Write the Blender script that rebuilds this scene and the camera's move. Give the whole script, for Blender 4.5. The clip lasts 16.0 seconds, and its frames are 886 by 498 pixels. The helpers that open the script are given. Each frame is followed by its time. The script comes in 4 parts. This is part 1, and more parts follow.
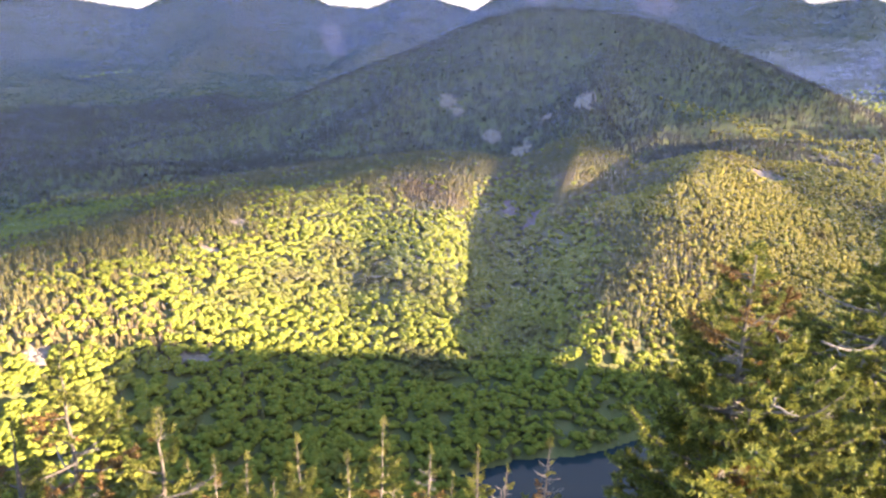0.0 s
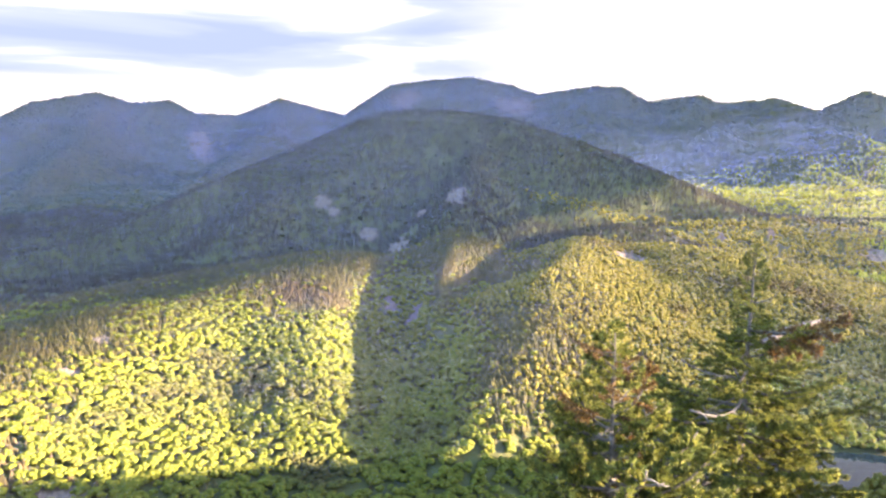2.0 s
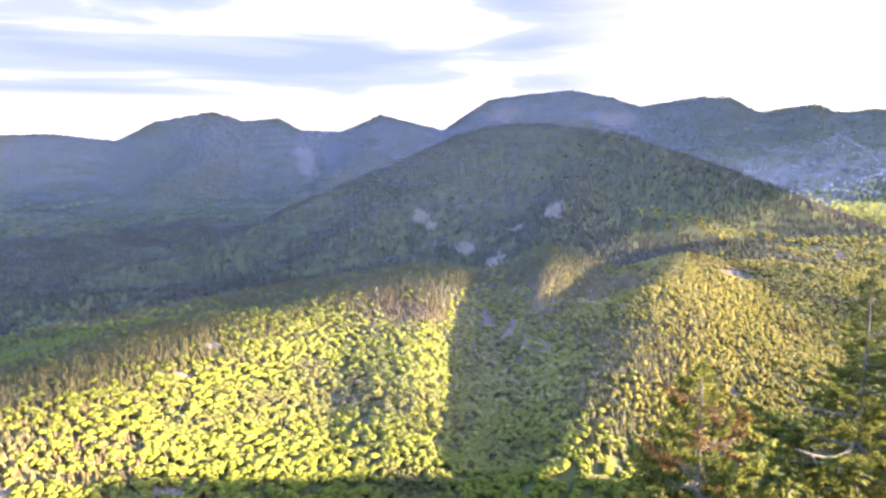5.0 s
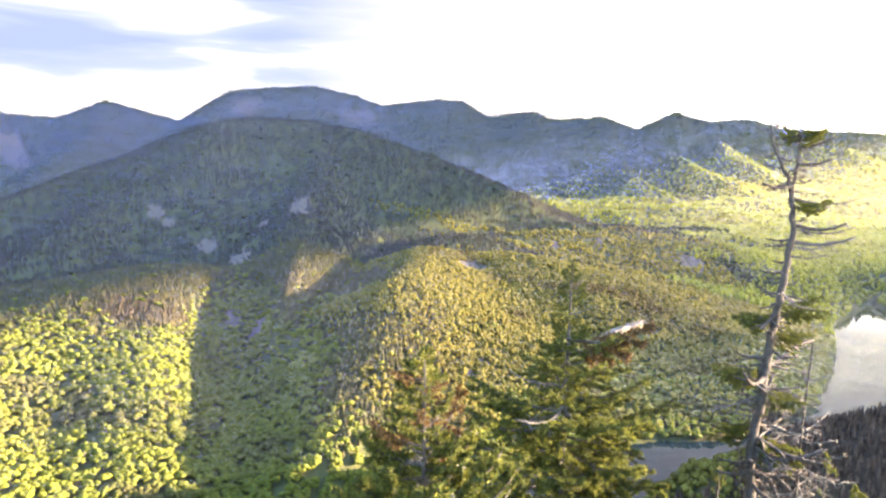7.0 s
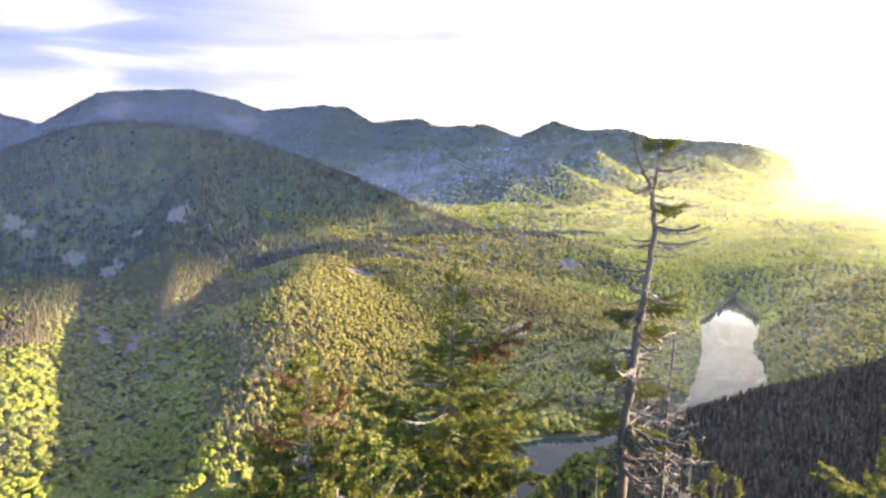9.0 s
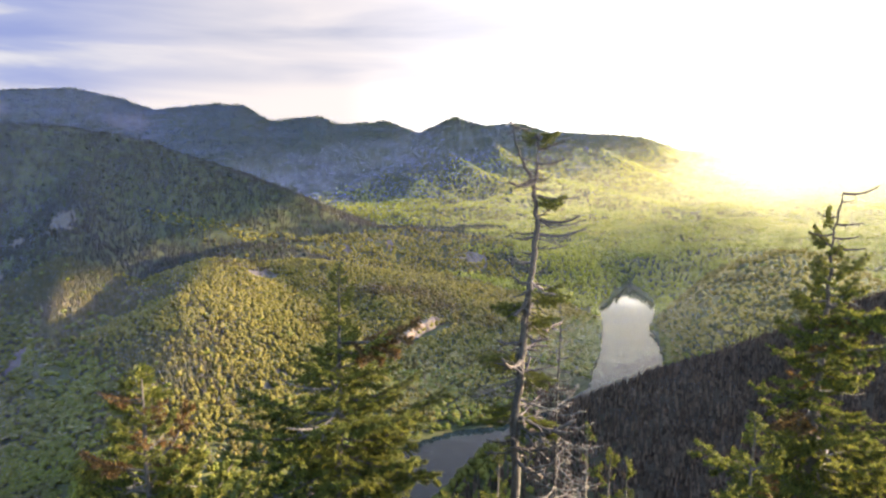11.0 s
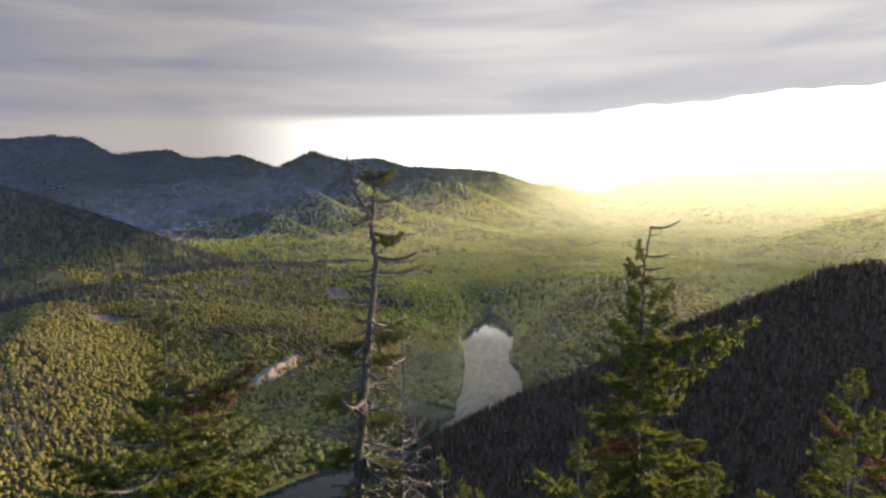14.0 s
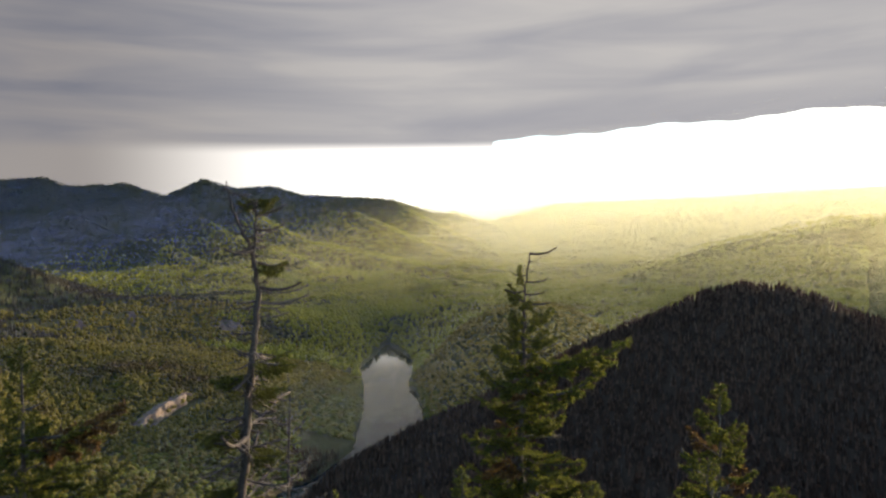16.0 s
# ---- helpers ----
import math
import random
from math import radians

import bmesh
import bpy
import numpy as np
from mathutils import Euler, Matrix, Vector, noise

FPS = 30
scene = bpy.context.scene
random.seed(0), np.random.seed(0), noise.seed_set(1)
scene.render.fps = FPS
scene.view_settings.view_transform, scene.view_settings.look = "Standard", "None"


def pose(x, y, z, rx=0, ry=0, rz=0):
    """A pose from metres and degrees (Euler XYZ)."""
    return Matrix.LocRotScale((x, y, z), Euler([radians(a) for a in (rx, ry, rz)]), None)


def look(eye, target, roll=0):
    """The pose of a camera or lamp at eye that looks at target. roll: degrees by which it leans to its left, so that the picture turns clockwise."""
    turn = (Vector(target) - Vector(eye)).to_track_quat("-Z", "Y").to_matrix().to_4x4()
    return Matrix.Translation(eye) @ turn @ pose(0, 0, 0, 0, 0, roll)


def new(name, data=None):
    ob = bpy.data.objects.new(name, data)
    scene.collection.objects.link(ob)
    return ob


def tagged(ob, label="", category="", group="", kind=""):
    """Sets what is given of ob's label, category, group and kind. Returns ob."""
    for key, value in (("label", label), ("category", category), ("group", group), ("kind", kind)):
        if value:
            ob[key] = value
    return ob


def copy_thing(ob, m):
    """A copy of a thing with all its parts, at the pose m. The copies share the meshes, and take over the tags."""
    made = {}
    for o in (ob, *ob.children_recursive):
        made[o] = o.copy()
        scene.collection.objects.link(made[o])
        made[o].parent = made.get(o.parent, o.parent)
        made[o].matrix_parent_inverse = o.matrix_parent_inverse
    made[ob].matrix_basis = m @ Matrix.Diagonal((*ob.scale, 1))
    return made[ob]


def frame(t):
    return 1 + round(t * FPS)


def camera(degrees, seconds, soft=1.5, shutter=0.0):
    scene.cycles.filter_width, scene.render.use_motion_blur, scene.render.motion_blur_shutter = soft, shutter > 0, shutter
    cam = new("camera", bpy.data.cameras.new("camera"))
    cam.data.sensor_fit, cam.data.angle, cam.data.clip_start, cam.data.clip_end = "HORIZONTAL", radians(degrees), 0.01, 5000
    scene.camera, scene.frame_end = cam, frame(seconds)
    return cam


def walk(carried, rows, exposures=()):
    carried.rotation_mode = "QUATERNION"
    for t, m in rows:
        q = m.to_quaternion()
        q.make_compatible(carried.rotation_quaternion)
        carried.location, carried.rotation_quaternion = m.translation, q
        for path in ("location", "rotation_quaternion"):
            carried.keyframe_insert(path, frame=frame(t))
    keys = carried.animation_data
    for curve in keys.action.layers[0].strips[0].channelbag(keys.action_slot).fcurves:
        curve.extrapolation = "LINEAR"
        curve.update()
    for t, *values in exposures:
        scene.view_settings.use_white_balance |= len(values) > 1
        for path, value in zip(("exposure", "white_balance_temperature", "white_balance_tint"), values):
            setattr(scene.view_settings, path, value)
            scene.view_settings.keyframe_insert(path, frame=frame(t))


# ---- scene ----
EYE_Z = 242.0          # the look-out stands this high over the lake
LENS = 64.3

# seconds, eye x, y, z (from the look-out), yaw, pitch, roll
PATH = [
    (0, -0.234, 0.054, -0.103, 0.02, -16.51, 1.55),
    (0.5, -0.205, 0.030, -0.105, -6.15, -15.02, 0.77),
    (1, -0.168, 0.001, -0.119, -13.90, -13.63, 0.69),
    (1.5, -0.162, 0.014, -0.106, -14.84, -10.73, -0.11),
    (2, -0.170, 0.043, -0.098, -9.72, -8.58, -0.30),
    (2.5, -0.199, 0.091, -0.083, -3.80, -7.56, 0.04),
    (3, -0.200, 0.114, -0.077, -0.37, -7.19, 0.17),
    (3.2, -0.193, 0.116, -0.075, -0.03, -7.19, -0.07),
    (5.3, -0.051, 0.073, -0.000, -2.84, -7.43, -1.13),
    (5.5, -0.044, 0.064, -0.005, -6.18, -7.49, -0.65),
    (6, -0.020, 0.036, -0.010, -12.93, -7.87, 0.15),
    (6.5, -0.005, 0.018, -0.002, -18.53, -7.78, 0.61),
    (7, 0.000, 0.000, -0.000, -22.31, -7.69, 0.83),
    (7.5, -0.015, -0.025, 0.001, -24.64, -7.51, 1.02),
    (8, -0.027, -0.103, 0.001, -26.62, -7.21, 1.07),
    (8.5, -0.055, -0.142, 0.001, -29.18, -7.06, 1.08),
    (11, 0.290, -0.192, -0.004, -39.22, -7.24, -0.18),
    (11.5, 0.350, -0.221, 0.006, -41.65, -7.19, -0.29),
    (12, 0.402, -0.253, 0.014, -44.20, -6.98, -0.34),
    (12.5, 0.436, -0.283, 0.025, -46.50, -6.65, -0.67),
    (13, 0.462, -0.304, 0.041, -48.05, -5.78, -0.51),
    (13.5, 0.508, -0.318, 0.044, -48.80, -5.12, -0.60),
    (14, 0.565, -0.372, 0.042, -50.51, -4.55, -0.49),
    (14.5, 0.585, -0.419, 0.042, -52.44, -4.10, -0.56),
    (15, 0.626, -0.428, 0.032, -54.50, -3.16, -0.11),
    (15.5, 0.659, -0.447, 0.032, -56.40, -2.70, -0.55),
    (16, 0.684, -0.497, 0.035, -58.81, -2.34, -0.78),
]
cam = camera(LENS, 16.0, soft=2.4)


def eye_pose(x, y, z, yaw, pitch, roll):
    cy, sy = math.cos(radians(yaw)), math.sin(radians(yaw))
    cp, sp = math.cos(radians(pitch)), math.sin(radians(pitch))
    eye = Vector((x, y, z + EYE_Z))
    return look(eye, eye + Vector((-sy * cp, cy * cp, sp)) * 10, roll)


# seconds, stops, kelvin, tint
EXPOSURES = [(0.0, 4.3, 6500, 20), (1.5, 4.5, 6500, 19), (3.0, 4.5, 6500, 18), (5.5, 4.48, 6500, 17), (7.0, 4.45, 6500, 16), (8.5, 4.25, 6500, 15),
             (11.0, 3.65, 6500, 14), (12.5, 3.15, 6500, 13), (14.5, 2.4, 6500, 12), (16.0, 2.05, 6500, 12)]
walk(cam, [(r[0], eye_pose(*r[1:])) for r in PATH], EXPOSURES)

# ---- light ----
SUN_AZ, SUN_EL = 112.0, 9.3      # degrees to the right of +y, and over the horizon


def toward(az, el=0.0):
    a, e = radians(az), radians(el)
    return Vector((math.sin(a) * math.cos(e), math.cos(a) * math.cos(e), math.sin(e)))


world = bpy.data.worlds.new("evening_sky")
scene.world = world
world.use_nodes = True
wn = world.node_tree.nodes
sky = wn.new("ShaderNodeTexSky")
sky.sky_type = "NISHITA"
sky.sun_disc = False
sky.sun_elevation = radians(SUN_EL)
sky.sun_rotation = radians(SUN_AZ)
sky.air_density, sky.dust_density, sky.ozone_density = 1.0, 1.2, 2.5
wn["Background"].inputs["Strength"].default_value = 0.11
world.node_tree.links.new(sky.outputs[0], wn["Background"].inputs["Color"])

sun = new("sun", bpy.data.lights.new("sun", "SUN"))
sun.data.energy, sun.data.angle, sun.data.color = 5.0, radians(0.55), (1.0, 0.83, 0.57)
sun.matrix_world = look(toward(SUN_AZ, SUN_EL) * 3000, (0, 0, 0))


# ---- materials ----
def nodes_of(name):
    m = bpy.data.materials.new(name)
    m.use_nodes = True
    t = m.node_tree
    return m, t, t.nodes["Principled BSDF"]


def add(t, kind, **values):
    n = t.nodes.new("ShaderNode" + kind)
    for key, v in values.items():
        n.inputs[key.replace("_", " ")].default_value = v
    return n


def ramp(t, source, stops):
    r = t.nodes.new("ShaderNodeValToRGB")
    e = r.color_ramp.elements
    while len(e) < len(stops):
        e.new(0.5)
    for k, (at, col) in zip(e, stops):
        k.position, k.color = at, (*col, 1)
    t.links.new(source, r.inputs[0])
    return r.outputs[0]


def mixed(t, fac, a, b, blend="MIX"):
    n = t.nodes.new("ShaderNodeMix")
    n.data_type, n.blend_type = "RGBA", blend
    for value, k in ((fac, 0), (a, 6), (b, 7)):
        if hasattr(value, "is_linked"):
            t.links.new(value, n.inputs[k])
        else:
            n.inputs[k].default_value = value if k == 0 else (*value, 1)
    return n.outputs[2]


def place_noise(t, scale, detail=4.0, rough=0.55):
    g = t.nodes.new("ShaderNodeNewGeometry")
    n = add(t, "TexNoise", Scale=scale, Detail=detail, Roughness=rough)
    t.links.new(g.outputs["Position"], n.inputs["Vector"])
    return n.outputs[0]


def foliage(name, dark, mid, light, through_light=0.3, patch=0.012, other=None):
    """Leaves: every clump has its own shade, whole patches of wood lean to one tone."""
    m, t, b = nodes_of(name)
    g = t.nodes.new("ShaderNodeNewGeometry")
    col = ramp(t, g.outputs["Random Per Island"], [(0.0, dark), (0.5, mid), (1.0, light)])
    if other:
        stand = ramp(t, place_noise(t, patch, 5.0), [(0.54, (0, 0, 0)), (0.70, (1, 1, 1))])
        tone = ramp(t, g.outputs["Random Per Island"], [(0.0, tuple(c * 0.5 for c in other)), (1.0, other)])
        col = mixed(t, stand, col, tone)
    t.links.new(col, b.inputs["Base Color"])
    b.inputs["Roughness"].default_value = 0.75
    b.inputs["Specular IOR Level"].default_value = 0.25
    leaf = t.nodes.new("ShaderNodeBsdfTranslucent")
    t.links.new(col, leaf.inputs[0])
    mix = t.nodes.new("ShaderNodeMixShader")
    mix.inputs[0].default_value = through_light
    t.links.new(b.outputs[0], mix.inputs[1])
    t.links.new(leaf.outputs[0], mix.inputs[2])
    t.links.new(mix.outputs[0], t.nodes["Material Output"].inputs[0])
    return m


def rock_material(name, a, b_col, scale):
    m, t, b = nodes_of(name)
    n1 = place_noise(t, scale, 8.0, 0.65)
    n2 = place_noise(t, scale * 7, 6.0, 0.6)
    col = mixed(t, 0.45, ramp(t, n1, [(0.35, a), (0.65, b_col)]), ramp(t, n2, [(0.35, (0.05, 0.046, 0.042)), (0.6, b_col)]))
    t.links.new(col, b.inputs["Base Color"])
    b.inputs["Roughness"].default_value = 0.85
    bump = add(t, "Bump", Strength=0.7, Distance=0.6 / scale * 0.05)
    t.links.new(n2, bump.inputs["Height"])
    t.links.new(bump.outputs[0], b.inputs["Normal"])
    return m


def bark(name, a, b_col):
    m, t, b = nodes_of(name)
    n = place_noise(t, 22.0, 6.0, 0.7)
    t.links.new(ramp(t, n, [(0.3, a), (0.7, b_col)]), b.inputs["Base Color"])
    b.inputs["Roughness"].default_value = 0.9
    bump = add(t, "Bump", Strength=0.8, Distance=0.02)
    t.links.new(n, bump.inputs["Height"])
    t.links.new(bump.outputs[0], b.inputs["Normal"])
    return m


def ground_material():
    m, t, b = nodes_of("forest_floor")
    n = place_noise(t, 0.03, 8.0, 0.6)
    n2 = place_noise(t, 0.4, 6.0, 0.6)
    col = ramp(t, n, [(0.3, (0.060, 0.066, 0.024)), (0.55, (0.085, 0.086, 0.030)), (0.75, (0.10, 0.084, 0.042))])
    col = mixed(t, 0.4, col, ramp(t, n2, [(0.3, (0.035, 0.036, 0.016)), (0.7, (0.085, 0.082, 0.034))]))
    g = t.nodes.new("ShaderNodeNewGeometry")
    dots = []
    for axis, lo, hi in (((0.9, -0.6, 0), 60, 160), ((0.5, 0.866, 0), 760, 560)):
        dot = t.nodes.new("ShaderNodeVectorMath")
        dot.operation = "DOT_PRODUCT"
        dot.inputs[1].default_value = axis
        t.links.new(g.outputs["Position"], dot.inputs[0])
        r = t.nodes.new("ShaderNodeMapRange")
        r.inputs[1].default_value, r.inputs[2].default_value = lo, hi
        t.links.new(dot.outputs["Value"], r.inputs[0])
        dots.append(r.outputs[0])
    both = t.nodes.new("ShaderNodeMath")
    both.operation = "MULTIPLY"
    t.links.new(dots[0], both.inputs[0])
    t.links.new(dots[1], both.inputs[1])
    soil = ramp(t, n2, [(0.3, (0.045, 0.028, 0.018)), (0.7, (0.085, 0.055, 0.036))])
    col = mixed(t, both.outputs[0], col, soil)
    t.links.new(col, b.inputs["Base Color"])
    b.inputs["Roughness"].default_value = 0.95
    b.inputs["Specular IOR Level"].default_value = 0.1
    return m


def water_material():
    m, t, b = nodes_of("lake_water")
    b.inputs["Base Color"].default_value = (0.012, 0.020, 0.024, 1)
    b.inputs["Roughness"].default_value = 0.06
    b.inputs["IOR"].default_value = 1.33
    b.inputs["Specular IOR Level"].default_value = 0.30
    bump = add(t, "Bump", Strength=0.04, Distance=0.3)
    t.links.new(place_noise(t, 0.25, 4.0, 0.6), bump.inputs["Height"])
    t.links.new(bump.outputs[0], b.inputs["Normal"])
    return m


def sky_material():
    """Cloud cover in long level streaks: blue gaps and white on one side, a grey rain bank on the other."""
    m, t, b = nodes_of("cloud_cover")
    g = t.nodes.new("ShaderNodeNewGeometry")
    off = t.nodes.new("ShaderNodeVectorMath")
    off.operation = "MULTIPLY"
    off.inputs[1].default_value = (1, 1, 8.0)
    t.links.new(g.outputs["Position"], off.inputs[0])
    n = add(t, "TexNoise", Scale=0.00062, Detail=6.0, Roughness=0.46, Distortion=0.5)
    t.links.new(off.outputs[0], n.inputs["Vector"])
    cloud = ramp(t, n.outputs[0], [(0.36, (0.036, 0.044, 0.078)), (0.50, (0.047, 0.054, 0.082)), (0.58, (0.072, 0.075, 0.086)), (0.66, (0.10, 0.10, 0.10))])
    bank = ramp(t, n.outputs[0], [(0.30, (0.124, 0.124, 0.132)), (0.50, (0.150, 0.147, 0.148)), (0.70, (0.180, 0.174, 0.167))])
    sep = t.nodes.new("ShaderNodeSeparateXYZ")
    t.links.new(g.outputs["Position"], sep.inputs[0])

    def between(source, lo, hi):
        r = t.nodes.new("ShaderNodeMapRange")
        r.interpolation_type = "SMOOTHSTEP"
        r.inputs[1].default_value, r.inputs[2].default_value = lo, hi
        t.links.new(source, r.inputs[0])
        return r.outputs[0]

    rain = ramp(t, n.outputs[0], [(0.32, (0.060, 0.063, 0.076)), (0.50, (0.082, 0.081, 0.087)), (0.68, (0.104, 0.098, 0.096))])
    col = mixed(t, between(sep.outputs[0], 600, 2000), cloud, rain)
    col = mixed(t, between(sep.outputs[0], 2300, 4300), col, bank)
    # Glow painted into the low veil, matching the open gap it covers.
    veil = mixed(t, between(sep.outputs[0], 2500, 4200), (0.112, 0.104, 0.098), (0.62, 0.60, 0.55))
    low = between(sep.outputs[2], 700, 560)
    high = between(sep.outputs[2], 790, 690)
    col = mixed(t, mixed(t, between(sep.outputs[0], 900, 2600), low, high), col, veil)
    em = t.nodes.new("ShaderNodeEmission")
    em.inputs[1].default_value = 0.74
    t.links.new(col, em.inputs[0])
    t.links.new(em.outputs[0], t.nodes["Material Output"].inputs[0])
    return m


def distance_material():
    m, t, b = nodes_of("painted_haze_glow")
    # Haze and sun glow painted as emission, brightening upwards.
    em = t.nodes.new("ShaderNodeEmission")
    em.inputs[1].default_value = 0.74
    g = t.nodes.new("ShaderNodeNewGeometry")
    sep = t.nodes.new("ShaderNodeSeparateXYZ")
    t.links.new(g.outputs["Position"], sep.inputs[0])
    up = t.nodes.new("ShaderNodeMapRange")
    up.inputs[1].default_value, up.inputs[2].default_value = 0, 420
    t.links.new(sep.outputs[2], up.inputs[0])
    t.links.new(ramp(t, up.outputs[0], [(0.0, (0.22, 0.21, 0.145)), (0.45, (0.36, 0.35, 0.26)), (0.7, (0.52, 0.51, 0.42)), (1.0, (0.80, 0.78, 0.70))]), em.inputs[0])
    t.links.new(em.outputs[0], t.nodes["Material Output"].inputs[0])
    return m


BROADLEAF = foliage("broadleaf", (0.135, 0.150, 0.020), (0.178, 0.188, 0.023), (0.220, 0.222, 0.028), 0.6, 0.011, (0.14, 0.125, 0.045))
# The broadleaf colour brightened, painting sunlight onto the valley trees.
LEAF_SUN_TONE = foliage("broadleaf_sun_tone", (0.24, 0.26, 0.042), (0.31, 0.325, 0.052), (0.37, 0.37, 0.062), 0.7, 0.006, (0.25, 0.24, 0.05))
# The broadleaf colour darkened, painting the mountain's shade into the leaves.
LEAF_SHADE_TONE = foliage("broadleaf_shade_tone", (0.036, 0.041, 0.019), (0.050, 0.056, 0.023), (0.074, 0.078, 0.030), 0.4, 0.006, (0.052, 0.042, 0.026))
# Spruce dark of itself, darkened further to paint the mountain's shade.
SPRUCE_SHADE_TONE = foliage("spruce_shade_tone", (0.026, 0.023, 0.014), (0.040, 0.035, 0.019), (0.060, 0.050, 0.025), 0.25, 0.006, (0.050, 0.037, 0.024))
# Olive-gold of its own, brightened as well to paint in low sun.
OLIVE_SUN_TONE = foliage("olive_wood", (0.160, 0.136, 0.025), (0.235, 0.198, 0.036), (0.30, 0.25, 0.048), 0.6, 0.010, (0.17, 0.125, 0.042))
CONIFER = foliage("conifer", (0.046, 0.040, 0.015), (0.080, 0.068, 0.021), (0.125, 0.102, 0.031), 0.3, 0.006, (0.105, 0.072, 0.033))
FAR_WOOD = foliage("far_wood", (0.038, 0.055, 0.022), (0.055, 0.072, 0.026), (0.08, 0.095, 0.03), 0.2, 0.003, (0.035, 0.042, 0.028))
DARK_WOOD = foliage("dark_spruce", (0.038, 0.021, 0.012), (0.086, 0.049, 0.030), (0.155, 0.092, 0.060), 0.2)
NEEDLES = foliage("needles", (0.041, 0.048, 0.010), (0.097, 0.104, 0.017), (0.195, 0.180, 0.031), 0.42)
RUST = foliage("rusty_needles", (0.075, 0.042, 0.014), (0.13, 0.068, 0.020), (0.20, 0.115, 0.034), 0.3)
BARK = bark("spruce_bark", (0.035, 0.026, 0.020), (0.12, 0.095, 0.075))
DEADWOOD = bark("bleached_wood", (0.055, 0.045, 0.038), (0.16, 0.132, 0.112))
ROCK = rock_material("granite", (0.060, 0.043, 0.032), (0.165, 0.120, 0.088), 0.10)
# The granite again, lighter and warmer to paint in low sun.
ROCK_SUN_TONE = rock_material("granite_sun_tone", (0.12, 0.078, 0.052), (0.30, 0.205, 0.14), 0.12)
GROUND = ground_material()
WATER = water_material()


# ---- geometry helpers ----
def mesh_from(name, verts, tris, material):
    """One mesh out of arrays of places and triangles."""
    me = bpy.data.meshes.new(name)
    verts, tris = np.asarray(verts, np.float32), np.asarray(tris, np.int32)
    me.vertices.add(len(verts))
    me.vertices.foreach_set("co", verts.ravel())
    me.loops.add(tris.size)
    me.loops.foreach_set("vertex_index", tris.ravel())
    me.polygons.add(len(tris))
    me.polygons.foreach_set("loop_start", np.arange(0, tris.size, tris.shape[1], dtype=np.int32))
    me.materials.append(material)
    me.update(calc_edges=True)
    return me


def sow(shapes, places, sizes, heights, rng):
    """Sets copies of small shapes (verts, tris) on places, turned at random: arrays of verts and tris."""
    vs, fs, start = [], [], 0
    pick = rng.integers(0, len(shapes), len(places))
    for k, (v, f) in enumerate(shapes):
        at = np.nonzero(pick == k)[0]
        if not len(at):
            continue
        a = rng.uniform(0, 2 * np.pi, len(at))
        c, s = np.cos(a)[:, None], np.sin(a)[:, None]
        x = (v[None, :, 0] * c - v[None, :, 1] * s) * sizes[at, None]
        y = (v[None, :, 0] * s + v[None, :, 1] * c) * sizes[at, None]
        z = v[None, :, 2] * heights[at, None]
        out = np.stack([x, y, z], -1) + places[at, None, :]
        vs.append(out.reshape(-1, 3))
        fs.append((f[None] + (np.arange(len(at)) * len(v))[:, None, None] + start).reshape(-1, 3))
        start += len(at) * len(v)
    return np.concatenate(vs), np.concatenate(fs)


OCTA = np.array([(1, 0, 0), (0, 1, 0), (-1, 0, 0), (0, -1, 0), (0, 0, 1), (0, 0, -1)], float)
OCTA_F = np.array([(0, 1, 4), (1, 2, 4), (2, 3, 4), (3, 0, 4), (1, 0, 5), (2, 1, 5), (3, 2, 5), (0, 3, 5)])


def broadleaf_shape(rng, lobes, clump=1.0):
    """A domed crown of uneven leaf clumps, about 1 wide and 1 high."""
    v, f = [], []
    for k in range(lobes):
        a = rng.uniform(0, 6.283)
        r = 0.34 * math.sqrt(rng.uniform(0.15, 1)) if k else 0.0
        c = np.array((r * math.cos(a), r * math.sin(a), 0.40 + 0.34 * math.sqrt(1 - (r / 0.40) ** 2) + rng.normal(0, 0.03)))
        w = (rng.uniform(0.17, 0.25) if k else 0.30 if lobes > 2 else 0.34) * clump
        q = np.linalg.qr(rng.normal(size=(3, 3)))[0]
        f.append(OCTA_F + 6 * k)
        v.append((OCTA * rng.uniform(0.85, 1.2, (6, 1))) @ q * (w, w, w * 0.95) + c)
    return np.concatenate(v), np.concatenate(f)


def conifer_shape(rng, tiers, sides=5):
    """A narrow spiky crown of ragged skirts."""
    v, f = [], []
    for k in range(tiers):
        z0, z1 = 0.05 + 0.80 * k / tiers, 0.05 + 0.80 * (k + 1) / tiers + 0.20
        w = 0.5 * (1 - k / (tiers + 0.6)) ** 0.85
        a0 = rng.uniform(0, 6)
        ring = [(w * rng.uniform(0.6, 1.25) * math.cos(a0 + 6.283 * i / sides), w * rng.uniform(0.6, 1.25) * math.sin(a0 + 6.283 * i / sides),
                 z0 + rng.uniform(-0.05, 0.05)) for i in range(sides)]
        b = len(v)
        v += [(rng.uniform(-0.03, 0.03), rng.uniform(-0.03, 0.03), min(z1, 1.0))] + ring
        f += [(b, b + 1 + i, b + 1 + (i + 1) % sides) for i in range(sides)]
    return np.array(v), np.array(f)


# ---- the land ----
def polar(az, el, d):
    """A place d metres off, seen from the look-out at that bearing and height angle."""
    return (d * math.sin(radians(az)), d * math.cos(radians(az)), EYE_Z + d * math.tan(radians(el)))


def lattice(ix, iy):
    h = (ix * 374761393 + iy * 668265263) & 0xFFFFFFFF
    h = ((h ^ (h >> 13)) * 1274126177) & 0xFFFFFFFF
    return ((h ^ (h >> 16)) & 0xFFFF) / 65535.0 - 0.5


